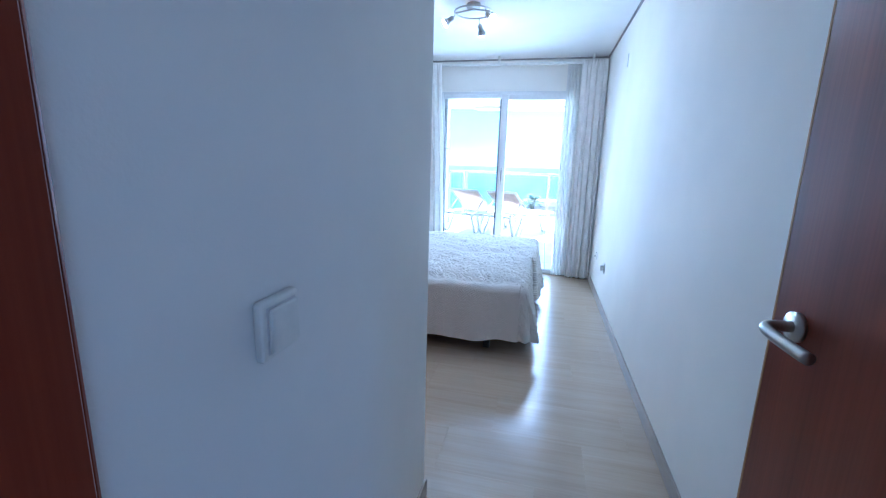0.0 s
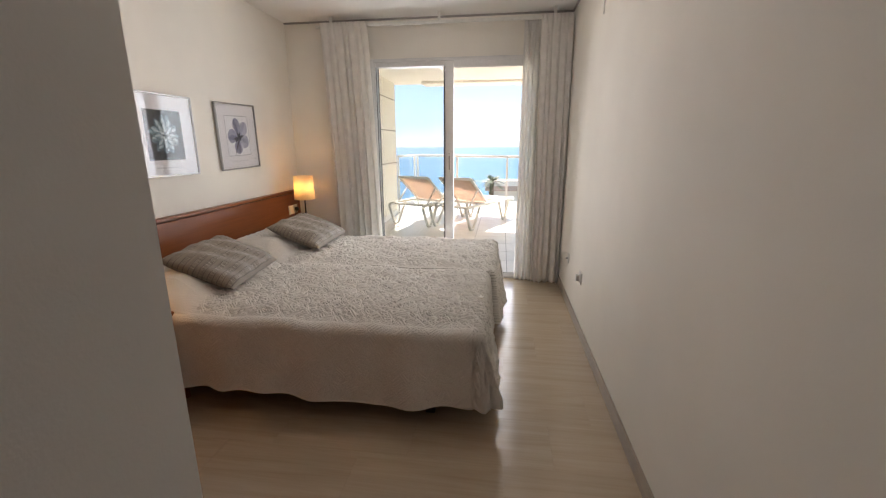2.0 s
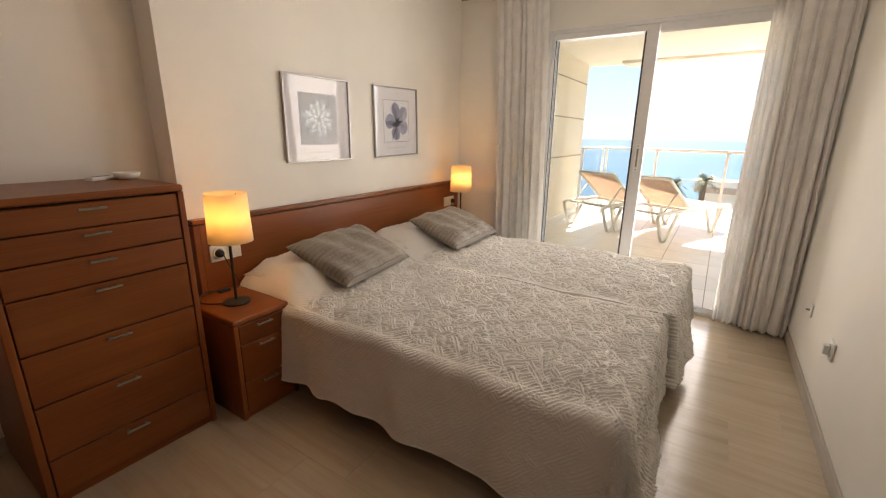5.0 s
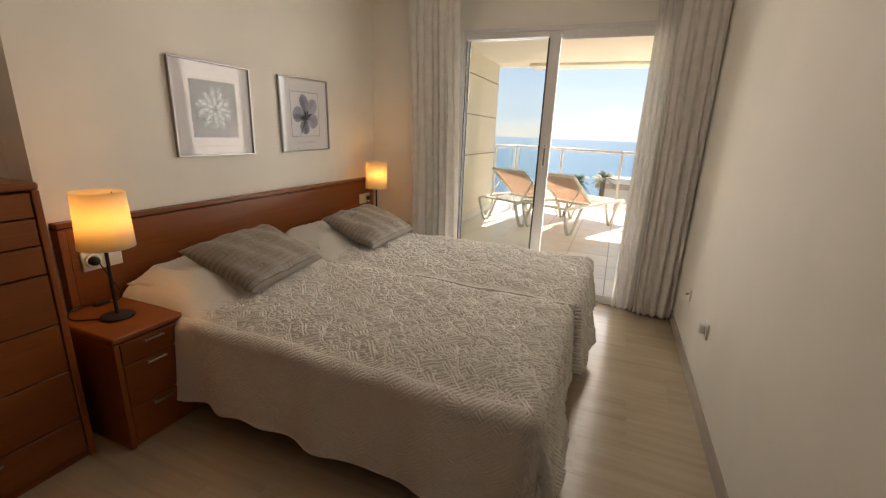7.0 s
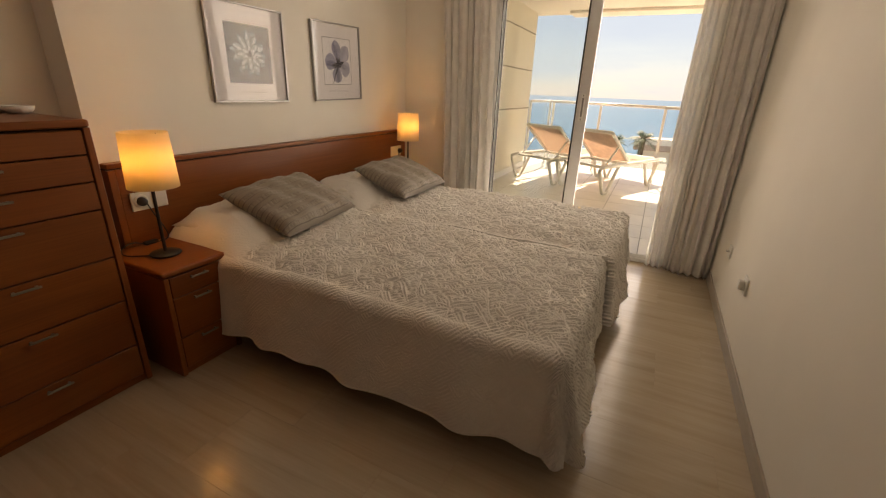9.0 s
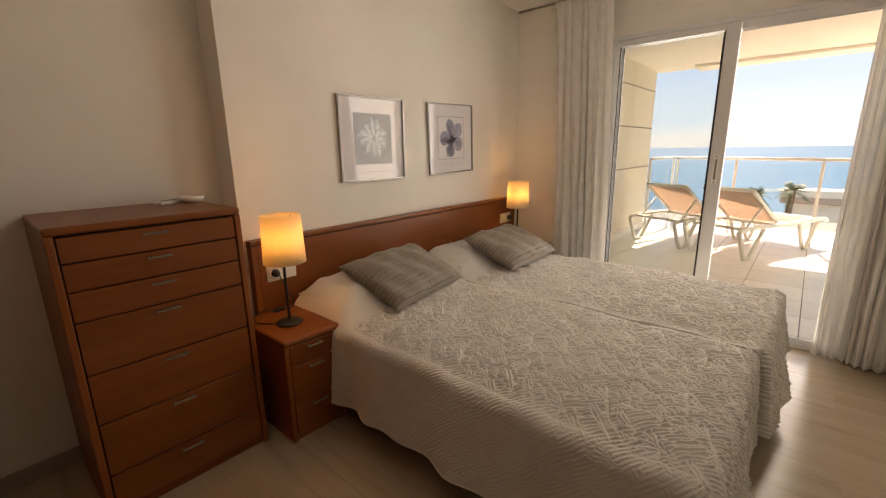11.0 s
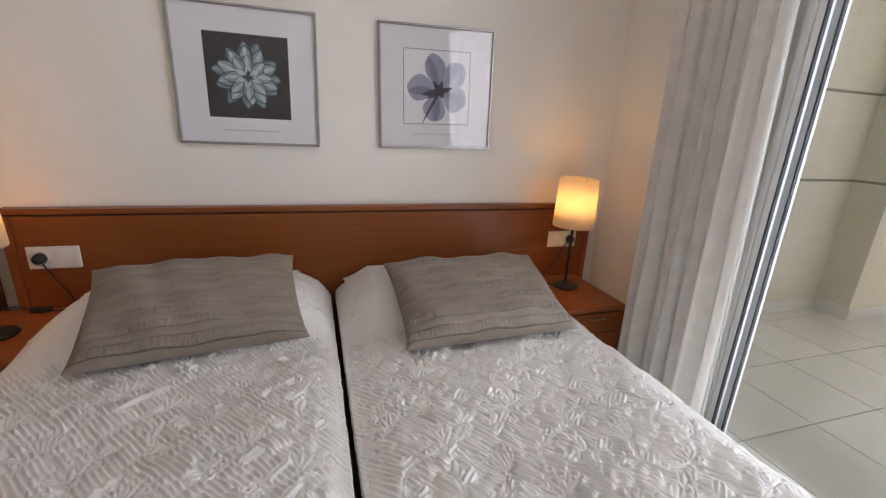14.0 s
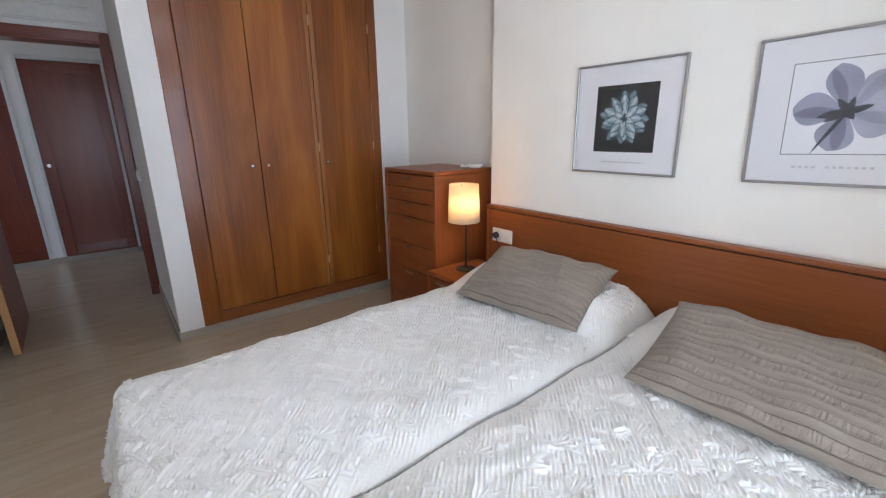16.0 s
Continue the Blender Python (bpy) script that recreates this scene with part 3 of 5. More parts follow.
part("casing", box(2.53, 2.60, Y_DOOR0 - 0.03, Y_DOOR0 - 0.013, 0, 1.985, 0.004), M_DOOR, fr)
part("strike_plate", box(1.7152, 1.7172, -1.23, -1.205, 1.86, 1.885, 0.0005, 1), plain("brass", (0.6, 0.42, 0.16), 0.3, 1.0), fr, "small brass plate")


def panel_door(name, x0, x1, label):
    d = tagged(new(name), label, "door", "", "structure")
    part("leaf", box(x0 + 0.03, x1 - 0.03, Y_COR - 0.05, Y_COR - 0.015, 0.0, 1.99, 0.002, 1), M_DOOR, d)
    for a, b2 in ((x0 + 0.03, x0 + 0.12), (x1 - 0.12, x1 - 0.03)):
        part("stile", box(a, b2, Y_COR - 0.0148, Y_COR - 0.004, 0.07, 1.99, 0.003), M_DOOR, d)
    part("rail", box(x0 + 0.1205, x1 - 0.1205, Y_COR - 0.0148, Y_COR - 0.004, 0.07, 0.17, 0.003), M_DOOR_X, d)
    part("rail", box(x0 + 0.1205, x1 - 0.1205, Y_COR - 0.0148, Y_COR - 0.004, 1.88, 1.99, 0.003), M_DOOR_X, d)
    part("frame_post", box(x0, x0 + 0.0295, Y_COR - 0.08, Y_COR + 0.006, 0.06, 2.03, 0.003), M_ALU, d)
    part("frame_post", box(x1 - 0.0295, x1, Y_COR - 0.08, Y_COR + 0.006, 0.06, 2.03, 0.003), M_ALU, d)
    part("frame_head", box(x0 + 0.03, x1 - 0.03, Y_COR - 0.08, Y_COR + 0.006, 1.992, 2.03, 0.003), M_ALU, d)
    part("knob", rod((x1 - 0.075, Y_COR - 0.004, 1.0), (x1 - 0.075, Y_COR + 0.03, 1.0), 0.014, 0.018, 16), M_CHROME, d)


panel_door("door_2", 1.66, 2.34, "closed dark mahogany panelled door in the corridor")
panel_door("door_3", 2.42, 3.20, "closed dark mahogany panelled door at the corridor's end")
# slatted air grille over the bedroom door
gr = thing("air_grille", "white slatted air grille over the bedroom door", "vent", "", pose(2.1, Y_DOOR1, 2.17))
part("frame", box(-0.40, 0.40, 0.0, 0.008, -0.15, 0.15, 0.002, 1), M_PLASTIC, gr)
for k in range(3):
    s = box(-0.37, 0.37, -0.004, 0.004, -0.042, 0.042, 0.002, 1)
    bmesh.ops.transform(s, matrix=pose(0, 0.014, -0.096 + 0.096 * k, 14), verts=s.verts)
    part("slat", s, M_PLASTIC, gr)


# ---- balcony door ----
def balcony_door():
    w = tagged(new("window_1"), "white aluminium sliding balcony door, one half open", "balcony door", "", "structure")
    y0, y1 = Y_WIN - 0.035, Y_WIN + 0.075
    part("window_frame", box(WIN_X0, 0.828, y0, y1, 0, WIN_H, 0.003, 1), M_ALU, w)
    part("window_frame", box(WIN_X1 - 0.03, WIN_X1, y0, y1, 0, WIN_H, 0.003, 1), M_ALU, w)
    part("window_frame", box(0.8285, WIN_X1 - 0.0305, y0, y1, 1.975, WIN_H, 0.003, 1), M_ALU, w)
    part("window_sill", box(0.8285, WIN_X1 - 0.0305, y0, y1, 0, 0.028, 0.003, 1), M_ALU, w)
    for dy in (0.0, 0.026, 0.052):
        part("track", box(0.8285, WIN_X1 - 0.0305, y0 + 0.012 + dy, y0 + 0.017 + dy, 0.0282, 0.040), M_ALU, w)
        part("track", box(1.566, WIN_X1 - 0.0305, y0 + 0.006 + dy, y0 + 0.013 + dy, 1.925, 1.9748), M_ALU, w)
    for i, (ya, xa, xb) in enumerate(((y0 + 0.004, 0.829, 1.562), (y0 + 0.056, 0.835, 1.548))):
        s = part("sash", box(xa, xa + 0.024, ya, ya + 0.034, 0.041, 1.974, 0.003, 1), M_ALU, w)
        wide = 0.078
        part("stile", box(xb - wide, xb, ya, ya + 0.034, 0.041, 1.974, 0.004), M_ALU, s)
        part("rail", box(xa + 0.0245, xb - wide - 0.0005, ya, ya + 0.034, 1.935, 1.974, 0.003, 1), M_ALU, s)
        part("rail", box(xa + 0.0245, xb - wide - 0.0005, ya, ya + 0.034, 0.041, 0.10, 0.003, 1), M_ALU, s)
        part("pane", box(xa + 0.0245, xb - wide - 0.0005, ya + 0.014, ya + 0.019, 0.1005, 1.9345), M_PANE, s)
        gk = box(xa + 0.0242, xa + 0.029, ya - 0.0012, ya + 0.012, 0.1005, 1.9345)
        add_box(gk, xb - wide - 0.005, xb - wide - 0.0002, ya - 0.0012, ya + 0.012, 0.1005, 1.9345)
        part("gasket", gk, M_GASKET, s)
        if i == 0:
            la = part("latch", box(1.508, 1.538, ya - 0.006, ya - 0.0005, 1.0, 1.19, 0.002), M_PLASTIC, s, "recessed white latch plate")
            part("grip", box(1.517, 1.529, ya - 0.0072, ya - 0.0062, 1.03, 1.16, 0.0), plain("grey_recess", (0.25, 0.24, 0.22), 0.7), la)
            for sz in (1.012, 1.178):
                part("screw", rod((1.523, ya - 0.0062, sz), (1.523, ya - 0.0082, sz), 0.004, None, 10), M_DARKPL, la)


balcony_door()

# ---- furniture ----
def bar_handle(parent, x, y0, y1, z):
    """A slim steel bar handle on a front that faces +x."""
    b = box(x + 0.012, x + 0.019, y0, y1, z - 0.004, z + 0.004, 0.002, 1)
    add_box(b, x, x + 0.013, y0 + 0.006, y0 + 0.013, z - 0.003, z + 0.003)
    add_box(b, x, x + 0.013, y1 - 0.013, y1 - 0.006, z - 0.003, z + 0.003)
    part("handle", b, M_HANDLE, parent, "slim satin nickel bar handle")


def dresser():
    d = thing("dresser", "tall cherry wood dresser with seven drawers", "dresser", "", pose(X_REC, 0.355, 0))
    D, B, H = 0.335 - X_REC, 0.57, 1.045
    part("side_panel", box(0.004, D, 0, 0.022, 0, H - 0.026, 0.003), M_CHERRY_Z, d)
    part("side_panel", box(0.004, D, B - 0.022, B, 0, H - 0.026, 0.003), M_CHERRY_Z, d)
    part("top", box(0.004, D + 0.001, -0.001, B + 0.001, H - 0.0255, H, 0.008, 3), M_CHERRY, d)
    part("carcass", box(0.01, D - 0.03, 0.0225, B - 0.0225, 0.03, H - 0.03), M_GAPSHADE, d)
    part("plinth", box(0.03, D - 0.012, 0.0225, B - 0.0225, 0.0, 0.028), M_CHERRY, d)
    zs = (0.032, 0.174, 0.374, 0.555, 0.738, 0.838, 0.930, 1.014)
    for z0, z1 in zip(zs, zs[1:]):
        f = part("drawer", box(D - 0.029, D - 0.003, 0.026, B - 0.026, z0 + 0.0025, z1 - 0.0025, 0.002, 1), M_CHERRY, d)
        bar_handle(f, D - 0.003, 0.240, 0.318, z1 - 0.022)


def nightstand(y0, label):
    d = thing("nightstand", label, "nightstand", "nightstands beside the beds", pose(0.054, y0, 0))
    D, B, H = 0.398, 0.290, 0.478
    part("side_panel", box(0, D, 0, 0.020, 0, H - 0.026, 0.003), M_CHERRY_Z, d)
    part("side_panel", box(0, D, B - 0.020, B, 0, H - 0.026, 0.003), M_CHERRY_Z, d)
    t = part("top", box(0, D + 0.001, -0.001, B + 0.001, H - 0.0255, H, 0.009, 3), M_CHERRY, d)
    part("carcass", box(0.005, D - 0.03, 0.0205, B - 0.0205, 0.03, H - 0.03), M_GAPSHADE, d)
    part("plinth", box(0.02, D - 0.012, 0.0205, B - 0.0205, 0, 0.028), M_CHERRY, d)
    zs = (0.030, 0.175, 0.357, 0.450)
    for z0, z1 in zip(zs, zs[1:]):
        f = part("drawer", box(D - 0.029, D - 0.003, 0.024, B - 0.024, z0 + 0.0025, z1 - 0.0025, 0.002, 1), M_CHERRY, d)
        bar_handle(f, D - 0.003, 0.100, 0.178, z1 - 0.020)
    return d


dresser()
ns = nightstand(0.985, "cherry wood nightstand with three drawers beside the dresser")
n2 = copy_thing(ns, pose(0.054, 3.090, 0))
tagged(n2, "cherry wood nightstand with three drawers beside the curtain")


def headboard():
    h = thing("headboard", "long cherry wood headboard panel fixed along the wall", "headboard")
    part("panel", box(0.002, 0.047, 1.105, 3.405, 0.02, 0.815, 0.002, 1), M_CHERRY, h)
    part("groove", box(0.002, 0.040, 1.075, 3.43, 0.8152, 0.8218), M_GAPSHADE, h)
    part("cap", box(0.002, 0.052, 1.075, 3.435, 0.822, 0.842, 0.004), M_CHERRY, h)
    part("end_strip", box(0.002, 0.050, 1.075, 1.1045, 0.02, 0.815, 0.003), M_CHERRY_Z, h)
    part("end_strip", box(0.002, 0.050, 3.4055, 3.435, 0.02, 0.815, 0.003), M_CHERRY_Z, h)


headboard()

# ---- beds ----
TOP = 0.485


def bed(y0, y1, label):
    b = thing("bed", label, "bed", "twin beds", pose(0, y0, 0))
    w = y1 - y0
    part("base", box(0.06, 1.86, 0.03, w - 0.03, 0.17, 0.25, 0.01), M_BASE, b, "dark upholstered bed base")
    part("mattress", box(0.06, 1.90, 0.01, w - 0.01, 0.251, TOP - 0.012, 0.05, 4), M_PILLOW, b, "cream mattress", True)
    for x in (0.16, 1.70):
        for y in (0.06 if y0 < 2 else 0.06, w - 0.06):
            part("leg", box(x - 0.022, x + 0.022, y - 0.022, y + 0.022, 0, 0.17, 0.003, 1), M_BLACK, b, "black metal leg")




def wrapped(x, at, period):
    """Distance from the nearest repeat of a place in a pattern."""
    return np.mod(x - at + period / 2, period) - period / 2


def fan(cu, cv, turn, size, petals):
    """Petals of one stitched blossom: place, direction and half sizes of each."""
    out = []
    for side, lean, length, width in petals:
        ang = turn + lean
        lift = 0.55 * length
        out.append((cu + size * (lift * math.cos(ang) - side * math.sin(turn)), cv + size * (lift * math.sin(ang) + side * math.cos(turn)), ang, size * length, size * width))
    return out


def quilt_relief(u, v, seed):
    """Raised pattern of stitched cords, tulips, lilies and stems, in metres, over cloth coordinates."""
    def rnd(i, j, k):
        return np.mod(np.sin(i * 12.9898 + j * 78.233 + k * 37.719 + seed) * 43758.5453, 1.0)

    def cords(a, c):
        wob = 0.003 * np.sin(a * 9 + seed) + 0.0012 * np.sin(a * 37 + c * 13) + 0.0006 * np.sin(a * 90 + c * 40)
        s = (c + wob) / 0.0124
        row = np.floor(s)
        f = s - row
        # long cords, each swelling and sinking a little along its length
        q1 = a / 0.045 + rnd(row, 1, 1) * 5
        seg = np.floor(q1)
        e = q1 - seg
        e = e * e * (3 - 2 * e)
        tall = 0.45 + 0.75 * ((1 - e) * rnd(row, seg, 3) + e * rnd(row, seg + 1, 3))
        ridge = np.clip(1 - np.abs(f - 0.5) / 0.42, 0, 1)
        h = 0.0104 * tall * ridge
        # pairs of cords pucker where the thread pulls them in
        pair = np.floor(row / 2)
        q2 = a / 0.034 + rnd(pair, 2, 8) * 7
        cell = np.floor(q2)
        g = q2 - cell
        pull = rnd(pair, cell, 9)
        h = h * np.where(pull > 0.5, 0.22 + 0.78 * np.clip(np.abs(g - 0.5) * 3.0, 0, 1), 1.0)
        wide = (s + 2.0 * np.sin(a * 5.0 + seed)) / 3
        bun = np.floor(wide)
        q3 = a / 0.060 + rnd(bun, 5, 12) * 9
        h = h + 0.0060 * rnd(bun, np.floor(q3), 13) * np.sin(np.pi * (q3 - np.floor(q3))) * np.sin(np.pi * (wide - bun))
        return h

    # the cords run slantwise, and turn across in small patches like parquet
    across = np.clip((np.sin(u * 41 + 1.8 * np.sin(v * 17 + seed)) * np.sin(v * 37 + 1.8 * np.sin(u * 21 + seed)) - 0.62) * 12, 0, 1)
    h = cords(u * 0.743 + v * 0.669, v * 0.743 - u * 0.669) * (1 - across) + cords(v * 0.743 - u * 0.669, u * 0.743 + v * 0.669) * across
    # blossoms in a square repeat, heads towards the pillow
    pu, pv = 0.278, 0.316
    tulip = ((0.0, 0.0, 0.030, 0.0050), (-0.008, -0.14, 0.030, 0.0046), (0.008, 0.14, 0.030, 0.0046), (-0.015, -0.34, 0.027, 0.0042), (0.015, 0.34, 0.027, 0.0042),
             (-0.021, -0.60, 0.022, 0.0038), (0.021, 0.60, 0.022, 0.0038))
    lily = ((0.0, 0.0, 0.030, 0.0052), (-0.009, -0.35, 0.031, 0.0050), (0.009, 0.35, 0.031, 0.0050), (-0.014, -0.80, 0.030, 0.0050), (0.014, 0.80, 0.030, 0.0050),
            (-0.012, -1.35, 0.025, 0.0048), (0.012, 1.35, 0.025, 0.0048))
    leaves = fan(0.86, 2.48, math.pi + 0.2, 1.0, tulip) + fan(0.77, 2.375, math.pi - 0.5, 1.05, lily[:5]) + fan(0.965, 2.25, math.pi + 0.3, 1.15, lily)
    leaves += [(0.85, 2.368, 2.9, 0.027, 0.009), (0.837, 2.325, 0.7, 0.018, 0.0065), (1.012, 2.503, 0.75, 0.036, 0.0085), (0.93, 2.42, 2.2, 0.018, 0.006), (0.80, 2.30, 1.1, 0.020, 0.006), (1.0, 2.20, 2.4, 0.020, 0.007)]
    for cu, cv, ang, hl, hw in leaves:
        du, dv = wrapped(u, cu, pu), wrapped(v, cv, pv)
        x, y = (du * math.cos(ang) + dv * math.sin(ang)) / hl, (dv * math.cos(ang) - du * math.sin(ang)) / hw
        rr = x ** 2 + y ** 2 * (1 + 0.9 * x ** 2)
        edge = np.clip((1.9 - rr) / 0.8, 0, 1)
        h = h * (1 - edge) - 0.0010 * edge
        h = np.where(rr < 1, 0.0052 * np.sqrt(np.clip(1 - rr, 0, 1)), h)
    stems = (((0.885, 2.48), (0.905, 2.468), (0.930, 2.455)), ((0.79, 2.365), (0.815, 2.30), (0.845, 2.262), (0.893, 2.250)),
             ((0.875, 2.366), (0.91, 2.372), (0.945, 2.350)), ((0.985, 2.245), (1.015, 2.215), (1.045, 2.190)))
    for line in stems:
        bent = smooth_line([(p, q, 0) for p, q in line], 3)
        for (u0, v0, _), (u1, v1, _) in zip(bent, bent[1:]):
            du, dv = wrapped(u, (u0 + u1) / 2, pu), wrapped(v, (v0 + v1) / 2, pv)
            lx, ly = u1 - u0, v1 - v0
            k = np.clip((du * lx + dv * ly) / (lx * lx + ly * ly), -0.5, 0.5)
            r = np.hypot(du - k * lx, dv - k * ly)
            edge = np.clip((0.0062 - r) / 0.0025, 0, 1)
            h = h * (1 - edge)
            h = np.where(r < 0.0034, np.maximum(h, 0.0050 * np.sqrt(np.clip(1 - (r / 0.0034) ** 2, 0, 1))), h)
    return h


def bedspread(name, y0, y1, open_low, open_high, label, seed, xf=1.905):
    """A quilted spread: flat on the bed, hanging over its foot and its free side in loose folds."""
    drop, step = 0.385, 0.0025
    lo = y0 - (drop if open_low else 0.075)
    hi = y1 + (drop if open_high else 0.075)
    us = np.arange(0.062, xf + drop + step, step)
    vs = np.arange(lo, hi + step, step)
    u, v = np.meshgrid(us, vs, indexing="ij")
    ox = np.maximum(u - xf, 0)
    oy = np.where(v < y0, v - y0, np.where(v > y1, v - y1, 0.0))
    ay = np.abs(oy)
    d = np.maximum(ox, ay)
    rad = np.sqrt(ox ** 2 + ay ** 2) + 1e-9
    ang = np.arctan2(ay, ox + 1e-9)
    corner = np.where((ox > 0) & (ay > 0), np.sin(2 * ang), 0.0)
    nx, ny = ox / rad, oy / rad
    r = 0.045
    th = np.clip(d / r, 0, np.pi / 2)
    out = np.where(d < r * np.pi / 2, r * np.sin(th), r + 0.02 * (d - r * np.pi / 2))
    fall = np.where(d < r * np.pi / 2, r * (1 - np.cos(th)), r + (d - r * np.pi / 2))
    # folds run along the hem
    s = np.where(ox > ay, (v - y0) * 1.0, (u - xf) * 1.0) + np.arctan2(ay, ox + 1e-9) * 0.12
    wgt = np.clip((d - 0.05) / drop, 0, 1.2)
    fold = 0.55 * np.sin(s * 15.0 + seed) + 0.35 * np.sin(s * 27.0 + 1.3 * seed) + 0.25 * np.sin(s * 6.0 + 2.2 * seed)
    out = out + 0.030 * wgt * (fold + 0.7) + corner * wgt * (0.03 + 0.05 * 0.5 * (1 - np.cos(8 * ang)))
    # the foot flares out near the open corner
    free = y0 if open_low else y0 + 0.12
    out = out + np.where(ox > ay, 0.055 * wgt * np.exp(-((v - free - 0.14) / 0.22) ** 2), 0.0)
    narrow = (~np.array(open_low) & (v < y0)) | (~np.array(open_high) & (v > y1))
    out = np.where(narrow, np.minimum(out, 0.012 + 0 * out), out)
    fall = fall + 0.018 * wgt * np.sin(s * 5.0 + seed) - 0.035 * wgt * corner
    fall = np.where(narrow & (ox <= 0), fall * 0.75, fall)
    x = np.minimum(u, xf) + nx * out
    y = np.clip(v, y0, y1) + ny * out
    top = TOP + 0.006 * np.sin(u * 5 + seed) * np.sin(v * 7) + 0.004 * np.sin(u * 13 + v * 11)
    top = top + 0.0022 * np.sin(u * 31 - v * 22 + 3 * np.sin(v * 6 + seed)) + 0.0016 * np.sin(u * 24 + v * 43 + 2 * np.sin(u * 9))
    pil = np.clip((0.56 - u) / 0.20, 0, 1)
    pil = pil * pil * (3 - 2 * pil) * np.clip((u - 0.02) / 0.10, 0, 1) ** 0.5
    side = np.clip(np.minimum(v - y0 + 0.01, y1 + 0.01 - v) / 0.13, 0, 1) ** 0.6
    top = top + 0.115 * pil * side
    # the cloth sinks towards the edges
    e = np.minimum(np.minimum(v - y0, y1 - v), xf - u)
    top = top - 0.018 * np.clip(1 - e / 0.14, 0, 1) ** 2
    z = top - fall
    P = np.stack([x, y, np.maximum(z, 0.02)], -1)
    du = np.gradient(P, axis=0)
    dv = np.gradient(P, axis=1)
    nrm = np.cross(du, dv)
    nrm /= np.linalg.norm(nrm, axis=-1, keepdims=True) + 1e-9
    bare = np.clip((0.56 - u) / 0.05, 0, 1) * np.clip((y0 + 0.24 - v) / 0.05, 0, 1)
    h = quilt_relief(u, v, seed) * (1 - 0.35 * np.clip((0.55 - u) / 0.12, 0, 1)) * (1 - 0.92 * bare) * (1 - 0.2 * np.clip(d / 0.10, 0, 1))
    h = h * np.where(ox > 0, 1.0, 0.25 + 0.75 * np.clip(np.minimum(v - y0, y1 - v) / 0.045, 0, 1)) if not (open_low and open_high) else h
    Q = P + nrm * (1.2 * h[..., None])
    t = thing(name, label, "bedspread", "bedspreads")
    ob = link_mesh("cover", grid_mesh(name, Q), M_QUILT, t, "quilted cover with stitched tulips")
    line = [Vector(k) for k in P[-1, ::2]]
    part("foot_hem", tube(line, 0.0042, 6), M_QUILT, t, "stitched hem along the foot", True)
    if open_low:
        part("side_hem", tube([Vector(k) for k in P[::2, 0]], 0.0042, 6), M_QUILT, t, "stitched hem along the side", True)
    if open_high:
        part("side_hem", tube([Vector(k) for k in P[::2, -1]], 0.0042, 6), M_QUILT, t, "stitched hem along the side", True)
    return t


Y_SEAM = 2.165
bed(1.262, Y_SEAM - 0.012, "single bed with dark base and black legs, pushed against its twin")
bed(Y_SEAM + 0.012, 3.065, "single bed beside the curtain, pushed against its twin")
bedspread("bedspread", 1.262, Y_SEAM - 0.022, True, False, "cream quilted bedspread with stitched tulips, hanging in folds", 3)
bedspread("bedspread", Y_SEAM + 0.022, 3.065, False, True, "cream quilted bedspread with stitched tulips beside the curtain", 8, 1.94)


def soft_pad(name, L, B, H, pleat, material, label, category, group, m, seed, rib=0.0):
    """A stuffed pad: L by B, H thick in the middle, pinched at the corners."""
    n1, n2 = 221, 261
    a = np.linspace(-1, 1, n1)
    b = np.linspace(-1, 1, n2)
    A, Bv = np.meshgrid(a, b, indexing="ij")
    pin = 1 - 0.055 * (1 - np.abs(A) ** 3) * np.abs(Bv) ** 6
    pin2 = 1 - 0.055 * (1 - np.abs(Bv) ** 3) * np.abs(A) ** 6
    X, Y = A * L / 2 * pin2, Bv * B / 2 * pin
    puff = ((1 - A ** 4) * (1 - Bv ** 4)) ** 0.55
    crease = 0.006 * np.sin(A * 6 + seed) * np.sin(Bv * 5 + seed * 2) + 0.004 * np.sin(A * 13 + 3 * Bv + seed)
    ridge = 0.0
    if pleat:
        ph = Y / pleat
        fr = np.mod(ph, 1.0)
        ridge = 0.0045 * np.clip(fr / 0.80, 0, 1) ** 2 - 0.0070 * (fr > 0.84) + rib * (0.6 + 0.4 * np.sin(A * 23 + np.floor(ph) * 3)) * np.sin(A * 130 + np.floor(ph) * 1.7 + 3 * np.sin(A * 17) + 2 * np.sin(A * 41)) * (np.mod(np.floor(ph), 2) == 1) * np.sin(np.pi * fr)
    obs = []
    Zt = H / 2 * puff + (crease + ridge) * np.clip(puff * 2, 0, 1)
    Zb = -H / 2 * puff
    top = np.stack([X, Y, Zt], -1)
    bot = np.stack([X, Y, Zb], -1)
    allp = np.concatenate([top, bot[:, ::-1]], axis=1)
    me = grid_mesh(name, allp)
    ob = link_mesh(name, me, material, None)
    ob.matrix_world = m
    return tagged(ob, label, category, group)




def placed(p_bl, p_br, p_tl):
    """A pose whose x runs from one lower corner to the other and whose y climbs to the upper edge."""
    bl, br, tl = Vector(p_bl), Vector(p_br), Vector(p_tl)
    ex = (br - bl).normalized()
    ez = ex.cross((tl - bl)).normalized()
    ey = ez.cross(ex)
    mid = bl + (br - bl) / 2 + (tl - bl) / 2
    m = Matrix((ex, ey, ez)).transposed().to_4x4()
    m.translation = mid
    return m


